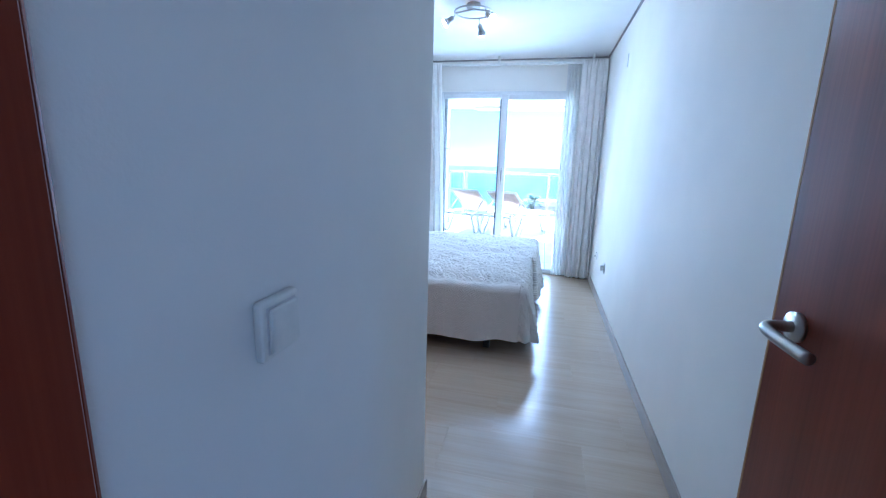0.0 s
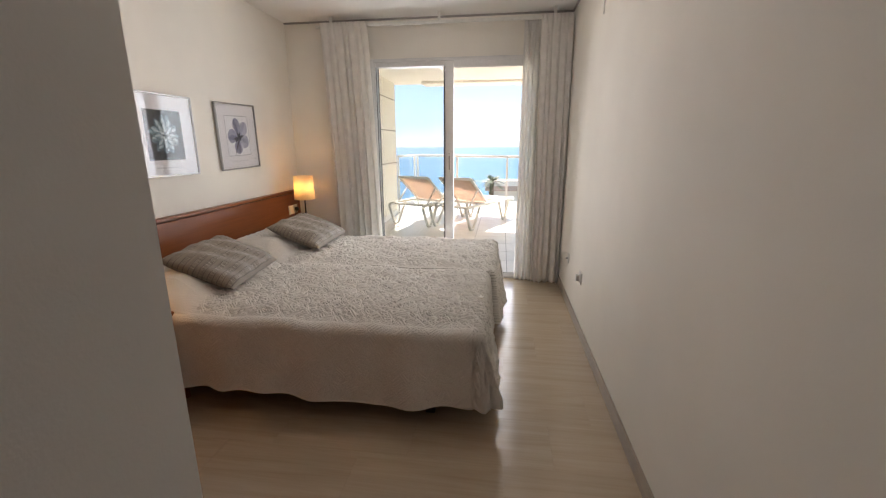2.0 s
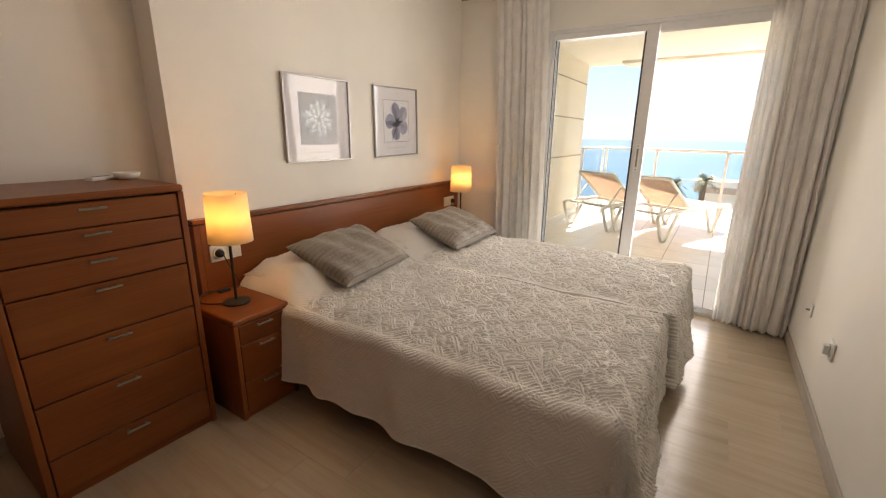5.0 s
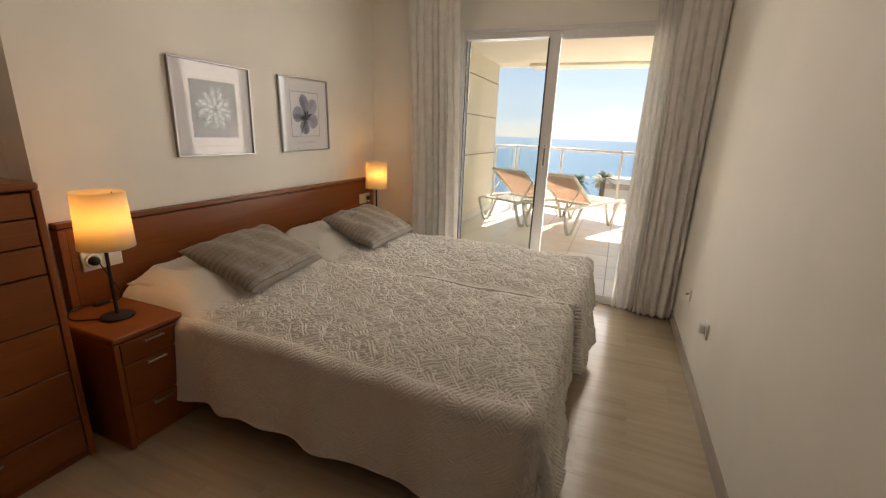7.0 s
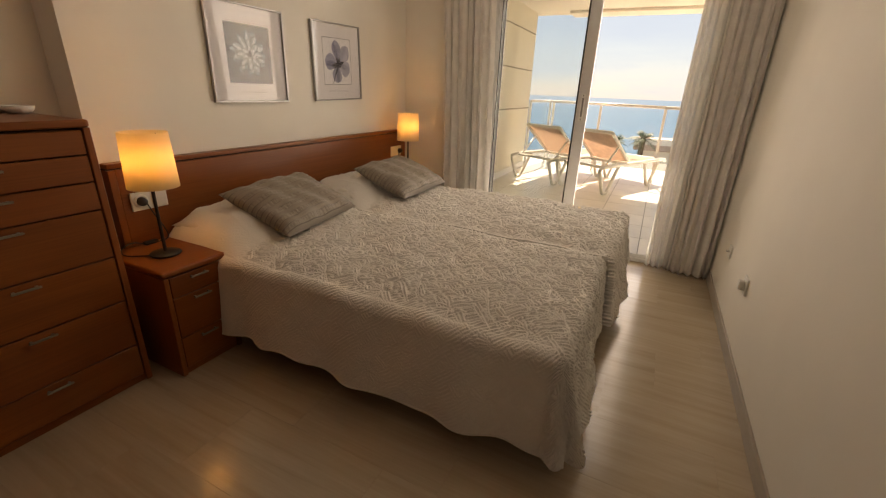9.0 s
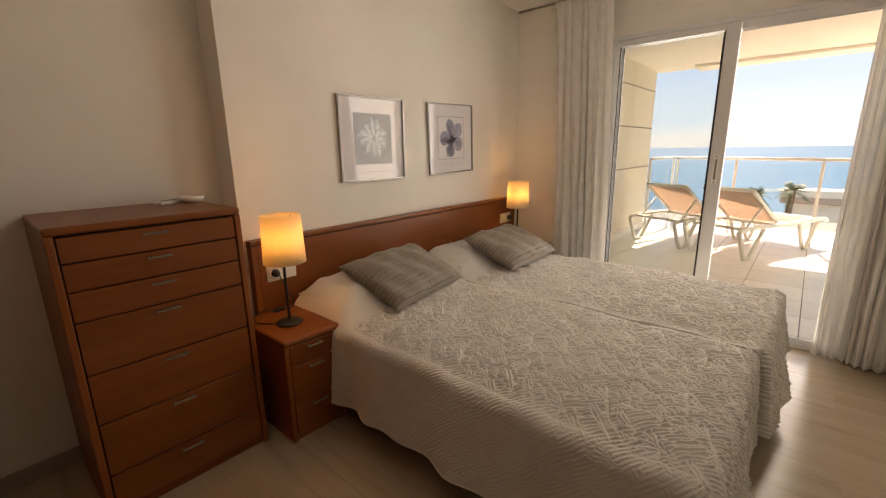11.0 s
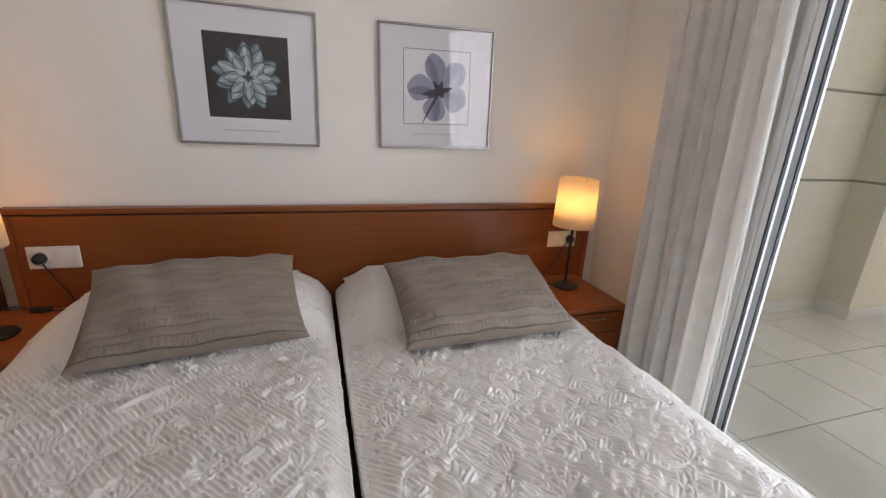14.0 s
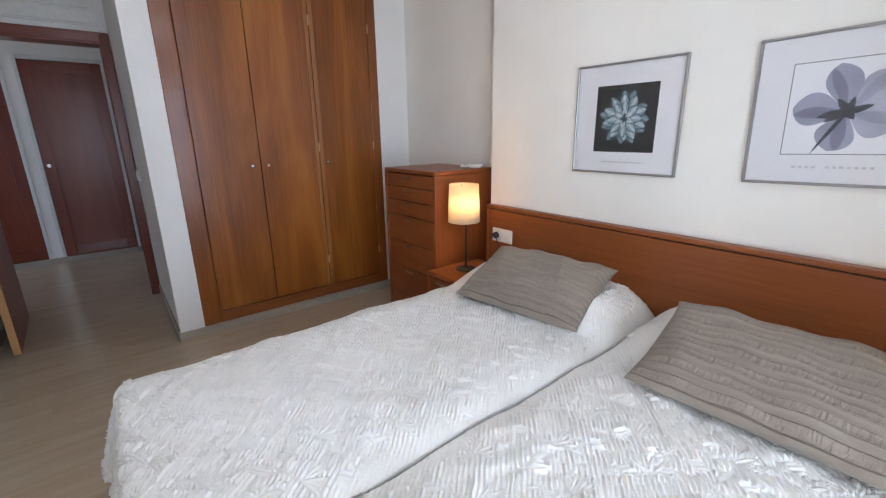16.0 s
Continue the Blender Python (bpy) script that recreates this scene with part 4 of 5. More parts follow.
for yp in (1.262, Y_SEAM + 0.022):
    soft_pad("pillow", 0.66, 0.355, 0.110, 0, M_PILLOW, "plain cream cotton pillow, its end showing under the bedspread", "pillow", "pillows on the beds", placed((0.415, yp + 0.02, 0.520), (0.415, yp + 0.68, 0.512), (0.06, yp + 0.02, 0.528)), 1 + yp)
C1 = placed((0.62, 1.455, 0.53), (0.53, 2.05, 0.525), (0.27, 1.43, 0.675))
C2 = placed((0.70, 2.37, 0.53), (0.68, 2.97, 0.53), (0.33, 2.34, 0.675))
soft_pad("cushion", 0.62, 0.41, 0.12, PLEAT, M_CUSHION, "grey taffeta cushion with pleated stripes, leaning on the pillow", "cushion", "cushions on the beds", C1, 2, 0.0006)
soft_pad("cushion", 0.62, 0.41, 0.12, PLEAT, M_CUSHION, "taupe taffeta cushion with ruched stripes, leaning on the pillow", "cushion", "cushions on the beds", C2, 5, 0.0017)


# ---- table lamps ----
def table_lamp(x, y, z, label, lean):
    t = thing("table_lamp", label, "table lamp", "bedside lamps", pose(x, y, z))
    part("base", lathe([(0.0, 0.0), (0.056, 0.0), (0.060, 0.004), (0.057, 0.009), (0.03, 0.013), (0.012, 0.016), (0.0, 0.016)], 40), M_IRON, t, "round dark iron base", True)
    part("stem", lathe([(0.0, 0.014), (0.007, 0.014), (0.0065, 0.02), (0.0065, 0.33), (0.012, 0.335), (0.012, 0.36), (0.0, 0.36)], 16), M_IRON, t, "thin dark iron stem", True)
    z0, z1, r0, r1 = 0.294, 0.508, 0.092, 0.084
    sh = lathe([(r0, z0), (r1, z1), (r1 - 0.002, z1), (r0 - 0.002, z0)], 56, True)
    bmesh.ops.translate(sh, vec=(lean, 0, 0), verts=sh.verts)
    part("shade", sh, M_SHADE, t, "cream cotton shade, lit from inside", True)
    rg = bmesh.new()
    for k in range(3):
        a = 2 * math.pi * k / 3
        add_rod(rg, (0, 0, 0.355), (lean + (r1 - 0.003) * math.cos(a), (r1 - 0.003) * math.sin(a), z1 - 0.012), 0.0015, None, 6)
    part("spider", rg, M_IRON, t)
    part("bulb", lathe([(0.0, 0.36), (0.012, 0.362), (0.013, 0.378), (0.024, 0.40), (0.026, 0.418), (0.018, 0.436), (0.0, 0.444)], 20), M_BULB, t, "warm glowing bulb", True)
    ld = bpy.data.lights.new("lamp_light", "POINT")
    ld.energy, ld.color, ld.shadow_soft_size = LAMP_W, (1.0, 0.52, 0.17), 0.03
    lo = new("lamp_light", ld)
    lo.location = (x, y, z + 0.462)
    return t


LAMP_W = 0.17
table_lamp(0.262, 1.120, 0.479, "lit table lamp with cream shade on a dark stem", 0.015)
table_lamp(0.205, 3.225, 0.479, "lit table lamp with cream shade, standing beside the curtain", 0)


def cord(pts, label):
    ob = part("lamp_cord", tube(smooth_line(pts, 8), 0.0027, 8), M_DARKPL, None, "", True)
    tagged(ob, label, "cable", "lamp cords")
    return ob


z = 0.482
c1 = cord([(0.235, 1.068, z), (0.16, 1.018, z), (0.10, 1.035, z + 0.01), (0.085, 1.09, z + 0.02), (0.09, 1.15, z), (0.085, 1.235, z), (0.07, 1.25, z + 0.03), (0.075, 1.21, z + 0.12), (0.082, 1.18, z + 0.19)], "black lamp cord running from the lamp to its socket")
part("inline_switch", box(0.078, 0.102, 1.13, 1.19, z - 0.0025, z + 0.013, 0.005), M_DARKPL, c1)
c2 = cord([(0.19, 3.18, z), (0.14, 3.13, z), (0.10, 3.12, z), (0.085, 3.17, z + 0.01), (0.075, 3.24, z + 0.08), (0.076, 3.285, z + 0.16), (0.082, 3.31, z + 0.19)], "black lamp cord running from the lamp to its socket")


def wall_socket(name, cx, cy, cz, plug_side, mat_p, label):
    s = thing(name, label, "socket", "sockets on the headboard", pose(cx, cy, cz))
    part("plate", box(0.0, 0.010, -0.078, 0.078, -0.041, 0.041, 0.004), mat_p, s)
    part("rocker", box(0.0102, 0.0145, 0.006 if plug_side < 0 else -0.070, 0.070 if plug_side < 0 else -0.006, -0.032, 0.032, 0.002), mat_p, s, "wide rocker switch")
    py = 0.038 * plug_side
    ring = lathe([(0.031, 0.0), (0.031, 0.004), (0.021, 0.004), (0.020, 0.0)], 28)
    bmesh.ops.transform(ring, matrix=Matrix.Translation((0.0102, py, 0)) @ pose(0, 0, 0, 0, 90), verts=ring.verts)
    part("outlet_ring", ring, mat_p, s, "", True)
    pl = lathe([(0.0, 0.034), (0.010, 0.033), (0.017, 0.022), (0.0195, 0.012), (0.0195, 0.0)], 20)
    bmesh.ops.transform(pl, matrix=Matrix.Translation((0.0105, py, 0)) @ pose(0, 0, 0, 0, 90), verts=pl.verts)
    part("plug", pl, M_DARKPL, s, "round black plug", True)


wall_socket("socket", 0.0475, 1.213, 0.668, -1, M_PLASTIC, "white double socket plate with a black plug in it")
wall_socket("socket", 0.0475, 3.277, 0.668, 1, M_CREAMPL, "ivory double socket plate with a black plug in it")


# sockets low on the plain wall, and a switch by the door
s1 = thing("wall_socket", "white single socket low on the plain wall", "socket", "", pose(W, 2.39, 0.372))
part("plate", box(-0.010, 0, -0.041, 0.041, -0.041, 0.041, 0.004), M_PLASTIC, s1)
k = lathe([(0.031, 0.0), (0.031, 0.003), (0.021, 0.003), (0.019, -0.002), (0.0, -0.002)], 28)
bmesh.ops.transform(k, matrix=Matrix.Translation((-0.0102, 0, 0)) @ pose(0, 0, 0, 0, -90), verts=k.verts)
part("outlet", k, M_PLASTIC, s1, "", True)
part("plug", box(-0.036, -0.0135, -0.017, 0.017, -0.022, 0.022, 0.005), M_PLASTIC, s1, "small white plug in the socket")
s2 = thing("aerial_outlet", "small white aerial outlet low on the plain wall", "socket", "", pose(W, 2.93, 0.365))
part("plate", box(-0.008, 0, -0.036, 0.036, -0.036, 0.036, 0.004), M_PLASTIC, s2)
part("connector", rod((-0.0082, 0, 0), (-0.024, 0, 0), 0.006, None, 12), M_STEEL, s2)
s3 = thing("light_switch", "white square rocker light switch by the door", "light switch", "", pose(X_PIER, -0.880, 0.999))
part("plate", box(0, 0.015, -0.042, 0.042, -0.042, 0.042, 0.006, 3), M_PLASTIC, s3)
# thin grey sheet: the shade line round the rocker as colour
part("gap", box(0.0148, 0.0156, -0.0325, 0.0325, -0.0325, 0.0325), M_PTEXT, s3, "pale grey sheet painting the shade round the rocker")
rk = box(0.0157, 0.023, -0.031, 0.031, -0.031, 0.031, 0.003)
part("rocker", rk, M_PLASTIC, s3)
s4 = thing("wall_bracket", "slim white bracket high on the plain wall", "bracket", "", pose(W, 2.32, 2.035))
part("plate", box(-0.007, 0, -0.008, 0.008, -0.05, 0.05, 0.003), M_PLASTIC, s4)

# small dish on the dresser
a = thing("ashtray", "small white ceramic dish on the dresser top", "dish", "", pose(-0.03, 0.885, 1.0455))
part("bowl", lathe([(0.0, 0.0), (0.032, 0.0), (0.044, 0.012), (0.048, 0.026), (0.045, 0.027), (0.040, 0.014), (0.028, 0.006), (0.0, 0.005)], 32), M_PLASTIC, a, "", True)
rm = thing("remote_control", "small white remote control lying by the dish", "remote control", "", pose(-0.05, 0.80, 1.0455, 0, 0, 25))
part("body", box(-0.02, 0.02, -0.055, 0.055, 0, 0.014, 0.004), M_PLASTIC, rm)
for ky in (-0.03, -0.01, 0.01, 0.03):
    part("button", box(-0.008, 0.008, ky - 0.005, ky + 0.005, 0.0142, 0.0162, 0.001, 1), M_PRULE, rm)


# ---- pictures ----
def petal_verts(bm, cx, cy, z, ang, length, width, base=0.0, mi=0, bend=0.0, blunt=0.6):
    n = 14
    ca, sa = math.cos(ang), math.sin(ang)
    left, right = [], []
    for i in range(n + 1):
        t = i / n
        r = base + length * t
        w = width * math.sin(math.pi * t ** blunt) ** 0.7 if 0 < t < 1 else 0.0
        k = bend * t * t
        for off, line in ((w, left), (-w, right)):
            line.append(bm.verts.new((z, cx + r * ca - (off + k) * sa, cy + r * sa + (off + k) * ca)))
    for i in range(n):
        bm.faces.new((left[i], left[i + 1], right[i + 1], right[i])).material_index = mi


def picture(y0, y1, z0, z1, label, kind, lean=0.0):
    p = thing("picture", label, "picture", "framed flower prints", pose(0, (y0 + y1) / 2, (z0 + z1) / 2, lean))
    hw, hh, f = (y1 - y0) / 2, (z1 - z0) / 2, 0.009
    part("frame", box(0.004, 0.022, -hw, hw, hh - f, hh, 0.002, 1), M_FRAME, p)
    part("frame", box(0.004, 0.022, -hw, hw, -hh, -hh + f, 0.002, 1), M_FRAME, p)
    part("frame", box(0.004, 0.022, -hw, -hw + f, -hh + f + 0.0005, hh - f - 0.0005, 0.002, 1), M_FRAME, p)
    part("frame", box(0.004, 0.022, hw - f, hw, -hh + f + 0.0005, hh - f - 0.0005, 0.002, 1), M_FRAME, p)
    part("mount", box(0.003, 0.010, -hw + f - 0.001, hw - f + 0.001, -hh + f - 0.001, hh - f + 0.001), M_MAT, p, "white mount board")
    part("pane", box(0.0165, 0.0185, -hw + f, hw - f, -hh + f, hh - f), M_PICGLASS, p, "clear picture glass")
    bm = bmesh.new()
    if kind == 0:
        part("print", box(0.0102, 0.0108, -0.140, 0.142, -0.142, 0.146), M_PBLACK, p, "black printed square")
        rng = random.Random(4)
        zz = 0.0110
        for ring, (cnt, base, ln, wd, tone) in enumerate(((11, 0.040, 0.082, 0.021, 1), (10, 0.028, 0.078, 0.021, 2), (8, 0.014, 0.066, 0.018, 2), (6, 0.004, 0.042, 0.012, 3), (4, 0.0, 0.022, 0.006, 0))):
            for i in range(cnt):
                an = 2 * math.pi * (i + 0.5 * (ring % 2) + 0.16 * rng.uniform(-1, 1)) / cnt
                l2, bd = ln * rng.uniform(0.88, 1.06), rng.uniform(-0.006, 0.006)
                petal_verts(bm, 0.0, 0.004, zz, an, l2 * 1.03, wd * 1.12, base - 0.001, 0, bd, 1.05)
                petal_verts(bm, 0.0, 0.004, zz + 0.00003, an, l2 * 0.97, wd * 0.92, base, tone, bd, 1.05)
                petal_verts(bm, 0.0, 0.004, zz + 0.00006, an, l2 * 0.82, wd * 0.34, base + 0.012, min(3, tone + 1), bd * 0.8, 1.1)
                zz += 0.00008
        ob = part("printed_flower", bm, None, p, "pale blue-grey printed dahlia flower")
        for mm in M_PETALS:
            ob.data.materials.append(mm)
        part("caption", box(0.0102, 0.0106, -0.098, 0.098, -0.190, -0.184), M_PTEXT, p, "thin grey line of print")
    else:
        o = 0.143
        part("print", box(0.0102, 0.0106, -o, o, -o + 0.003, o + 0.008), M_PAPER, p, "white printed square")
        rl = box(0.0107, 0.0109, -o, o, o + 0.005, o + 0.008)
        add_box(rl, 0.0107, 0.0109, -o, o, -o + 0.003, -o + 0.006)
        add_box(rl, 0.0107, 0.0109, -o, -o + 0.003, -o + 0.006, o + 0.005)
        add_box(rl, 0.0107, 0.0109, o - 0.003, o, -o + 0.006, o + 0.005)
        part("print_rule", rl, M_PRULE, p, "fine grey ruled border")
        cx, cy, zz = 0.010, -0.008, 0.0111
        for an, ln, wd, mi in ((44, 0.150, 0.048, 2), (-26, 0.126, 0.052, 2), (-108, 0.124, 0.050, 0), (170, 0.140, 0.052, 0), (101, 0.150, 0.044, 0)):
            petal_verts(bm, cx, cy, zz, radians(an), ln, wd, 0.0, mi, 0.006, 1.5)
            zz += 0.0001
            petal_verts(bm, cx, cy, zz, radians(an + 7), ln * 0.88, wd * 0.34, 0.010, 0 if mi == 2 else 1, 0.008, 1.3)
            zz += 0.0001
        for an, ln, wd in ((188, 0.075, 0.012), (12, 0.06, 0.010), (120, 0.05, 0.010), (70, 0.045, 0.009), (-60, 0.03, 0.010), (205, 0.06, 0.010)):
            petal_verts(bm, cx, cy, zz, radians(an), ln, wd, 0.0, 3, 0.004, 0.7)
            zz += 0.0001
        petal_verts(bm, cx, cy, zz, radians(-121), 0.150, 0.0062, 0.0, 3, 0.004, 0.5)
        ob = part("printed_flower", bm, None, p, "translucent lilac-grey printed flower with a dark stem")
        for mm in M_LILAC:
            ob.data.materials.append(mm)
        for i in range(12):
            if i != 4:
                part("lettering_bar", box(0.0102, 0.0106, -0.105 + i * 0.0175, -0.095 + i * 0.0175, -0.184, -0.176), M_PTEXT, p, "faint grey lettering bar")


picture(1.645, 2.135, 1.076, 1.555, "silver-framed print of a pale flower on black, hung on the wall", 0)
picture(2.368, 2.855, 1.084, 1.563, "silver-framed print of a translucent lilac flower, hung on the wall", 1, 1.3)


# ---- curtains ----
def curtain(name, x0t, x1t, x0b, x1b, z0, z1, y, folds, amp, material, label, group, seed, bulge=0.0):
    nu, nv = folds * 14 + 1, 60
    t = np.linspace(0, 1, nu)
    h = np.linspace(0, 1, nv)
    T, Hh = np.meshgrid(t, h, indexing="ij")
    lo = x0b + (x0t - x0b) * Hh ** 1.4 + bulge * np.sin(np.pi * Hh)
    hi = x1b + (x1t - x1b) * Hh ** 1.4
    ph = T * folds * 2 * np.pi + 0.9 * np.sin(T * 9 + seed) + 0.6 * np.sin(T * 19 + 2 * seed) + 0.35 * np.sin(Hh * 3 + T * 17 + seed)
    a = amp * (0.55 + 0.45 * np.cos(Hh * 2.2)) * (0.75 + 0.35 * np.sin(T * 23 + seed * 1.7))
    X = lo + (hi - lo) * (T + 0.012 * np.sin(ph * 2 + 1))
    Y = y + a * np.sin(ph) + 0.25 * a * np.sin(2 * ph + Hh * 4 + seed)
    pinch = np.clip((Hh - 0.955) / 0.045, 0, 1)
    Y = Y * (1 - 0.55 * pinch) + y * 0.55 * pinch + pinch * 0.010 * np.sin(ph * 2)
    Z = z0 + (z1 - z0) * Hh + 0.006 * np.sin(ph + 1) * (1 - Hh)
    me = grid_mesh(name, np.stack([X, Y, Z], -1))
    ob = link_mesh(name, me, material, None)
    mod = ob.modifiers.new("thickness", "SOLIDIFY")
    mod.thickness = 0.0022
    return tagged(ob, label, "curtain", group)


curtain("curtain", 0.405, 0.825, 0.47, 0.90, 0.015, 2.282, 3.352, 7, 0.036, M_CURTAIN, "natural linen curtain in long folds, drawn to the side", "linen curtains", 1)
curtain("curtain", 2.29, 2.545, 2.30, 2.553, 0.015, 2.282, 3.365, 5, 0.024, M_CURTAIN, "natural linen curtain in long folds beside the plain wall", "linen curtains", 4)
curtain("sheer_curtain", 2.160, 2.36, 2.150, 2.36, 0.015, 2.275, 3.415, 6, 0.026, M_SHEER, "thin white voile curtain lit by daylight", "voile curtains", 6)
curtain("sheer_curtain", 0.64, 0.79, 0.72, 0.865, 0.015, 2.275, 3.432, 5, 0.014, M_SHEER, "thin white voile curtain behind the linen", "voile curtains", 9)
cr = thing("curtain_rail", "white curtain rail fixed under the ceiling", "curtain rail")
part("rail", box(0.36, W - 0.02, 3.372, 3.388, 2.246, 2.272, 0.004), M_PLASTIC, cr)
for x in (0.5, 1.45, 2.4):
    part("bracket", box(x - 0.012, x + 0.012, 3.374, 3.386, 2.2725, CEIL), M_PLASTIC, cr)


# ---- ceiling spotlight ----
def spotlight(x, y):
    s = thing("ceiling_light", "steel ring ceiling light with three lit spots", "ceiling light", "", pose(x, y, CEIL))
    part("rose", lathe([(0.0, -0.03), (0.045, -0.03), (0.05, -0.024), (0.05, 0.0), (0.0, 0.0)], 28), M_STEEL, s, "", True)
    ring = [(0.135 * math.cos(2 * math.pi * k / 40), 0.135 * math.sin(2 * math.pi * k / 40), -0.055) for k in range(41)]
    part("ring", tube(ring, 0.006, 8), M_STEEL, s, "", True)
    part("crossbar", tube([(-0.135, 0, -0.055), (0, 0, -0.034), (0.135, 0, -0.055)], 0.006, 8), M_STEEL, s, "", True)
    for a, tilt in ((200, -40), (80, -60), (320, -30)):
        c, sn = math.cos(radians(a)), math.sin(radians(a))
        p0 = Vector((0.135 * c, 0.135 * sn, -0.055))
        p1 = p0 + Vector((0.02 * c, 0.02 * sn, -0.05))
        d = Vector((c * 0.8, sn * 0.8, -0.6)).normalized()
        st = part("spot", tube(smooth_line([p0, p0 + Vector((0, 0, -0.03)), p1], 5), 0.004, 8), M_STEEL, s, "", True)
        part("cup", add_rod(rod(p1 - d * 0.01, p1 + d * 0.03, 0.016, 0.018, 20), p1 + d * 0.0301, p1 + d * 0.062, 0.019, 0.030, 20), M_STEEL, st, "", True)
        part("bulb", rod(p1 + d * 0.0622, p1 + d * 0.0655, 0.027, None, 20), M_SPOT, st, "lit spot bulb")


spotlight(1.42, 1.88)

# ---- balcony ----
BZ = -0.035
setting("terrace_slab", box(-0.8, 5.2, 3.55, 9.6, -0.30, BZ - 0.006), M_TGROUT, "concrete terrace slab under the tiles", "terrace")
bm = box(-0.45, -0.19, 3.61, 5.74, -0.3, 2.55)
add_box(bm, -0.45, 0.03, 5.74, 7.45, -0.3, 2.55)
sw = setting("wall_terrace", bm, M_FACADE, "pale stone terrace side wall with dark joints", "wall")
for z in (0.943, 1.51, 2.045):
    j = box(-0.1905, -0.1885, 3.615, 5.735, z - 0.009, z + 0.009)
    add_box(j, -0.188, 0.0315, 5.7375, 5.7395, z - 0.009, z + 0.009)
    add_box(j, 0.0295, 0.0315, 5.7375, 7.4515, z - 0.009, z + 0.009)
    part("joint", j, M_FJOINT, sw)
bm = box(-0.188, -0.178, 3.615, 5.728, BZ, 0.06, 0.002, 1)
add_box(bm, -0.188, 0.042, 5.7285, 5.7395, BZ, 0.06, 0.002, 1)
add_box(bm, 0.0305, 0.042, 5.74, 7.45, BZ, 0.06, 0.002, 1)
setting("baseboard_terrace", bm, M_TILE, "low tiled skirting along the terrace wall", "baseboard")
bm = box(-0.45, 5.2, 3.61, 7.70, 2.345, 2.75)
add_box(bm, 0.55, 5.2, 7.30, 7.695, 2.302, 2.3445, 0.012, 2)
setting("ceiling_terrace", bm, M_RENDER, "painted terrace soffit with a front beam", "ceiling")
bm = box(-0.45, -0.2, 3.55, 3.61, -0.3, 2.75)
add_box(bm, -0.45, 5.2, 3.61, 3.64, CEIL, 2.75)
add_box(bm, 2.73, 5.2, 3.55, 3.64, -0.3, CEIL)
setting("wall_facade", bm, M_FACADE, "pale stone house front behind the terrace", "wall")
setting("wall_terrace_end", box(5.2, 5.4, 3.55, 7.4, -0.3, 2.75), M_FACADE, "pale stone end wall of the terrace", "wall")


def railing():
    r = thing("terrace_railing", "steel terrace railing with clear glass panels", "railing", "", pose(0, 0, BZ))
    pts = [Vector((0.06, 7.46, 0)), Vector((0.20, 8.30, 0)), Vector((2.10, 7.25, 0)), Vector((5.15, 6.95, 0))]
    up = 1.085
    for i, (a, b) in enumerate(zip(pts, pts[1:])):
        part("handrail", rod(a + Vector((0, 0, up)), b + Vector((0, 0, up)), 0.022, None, 14), M_ALU, r, "", True)
        d = b - a
        n = max(1, round(d.length / 1.05))
        for k in range(n):
            p, q = a + d * (k / n), a + d * ((k + 1) / n)
            u = d.normalized()
            side = Vector((-u.y, u.x, 0)) * 0.004
            gb = bmesh.new()
            lo, hi = 0.07, up - 0.06
            corner = [p + u * 0.04, q - u * 0.04]
            vs = [gb.verts.new(c + s + Vector((0, 0, zz))) for s in (side, -side) for c in corner for zz in (lo, hi)]
            for f in ((0, 1, 3, 2), (4, 6, 7, 5), (0, 4, 5, 1), (2, 3, 7, 6), (1, 5, 7, 3), (0, 2, 6, 4)):
                gb.faces.new([vs[j] for j in f])
            part("glass_panel", gb, M_RAILGLASS, r, "clear glass panel")
            part("post", box(p.x - 0.018, p.x + 0.018, p.y - 0.018, p.y + 0.018, 0, up - 0.02, 0.003, 1), M_ALU, r)
    c = pts[1]
    part("post", box(c.x + 0.06, c.x + 0.096, c.y - 0.07, c.y - 0.034, 0, up - 0.02, 0.003, 1), M_ALU, r)


railing()


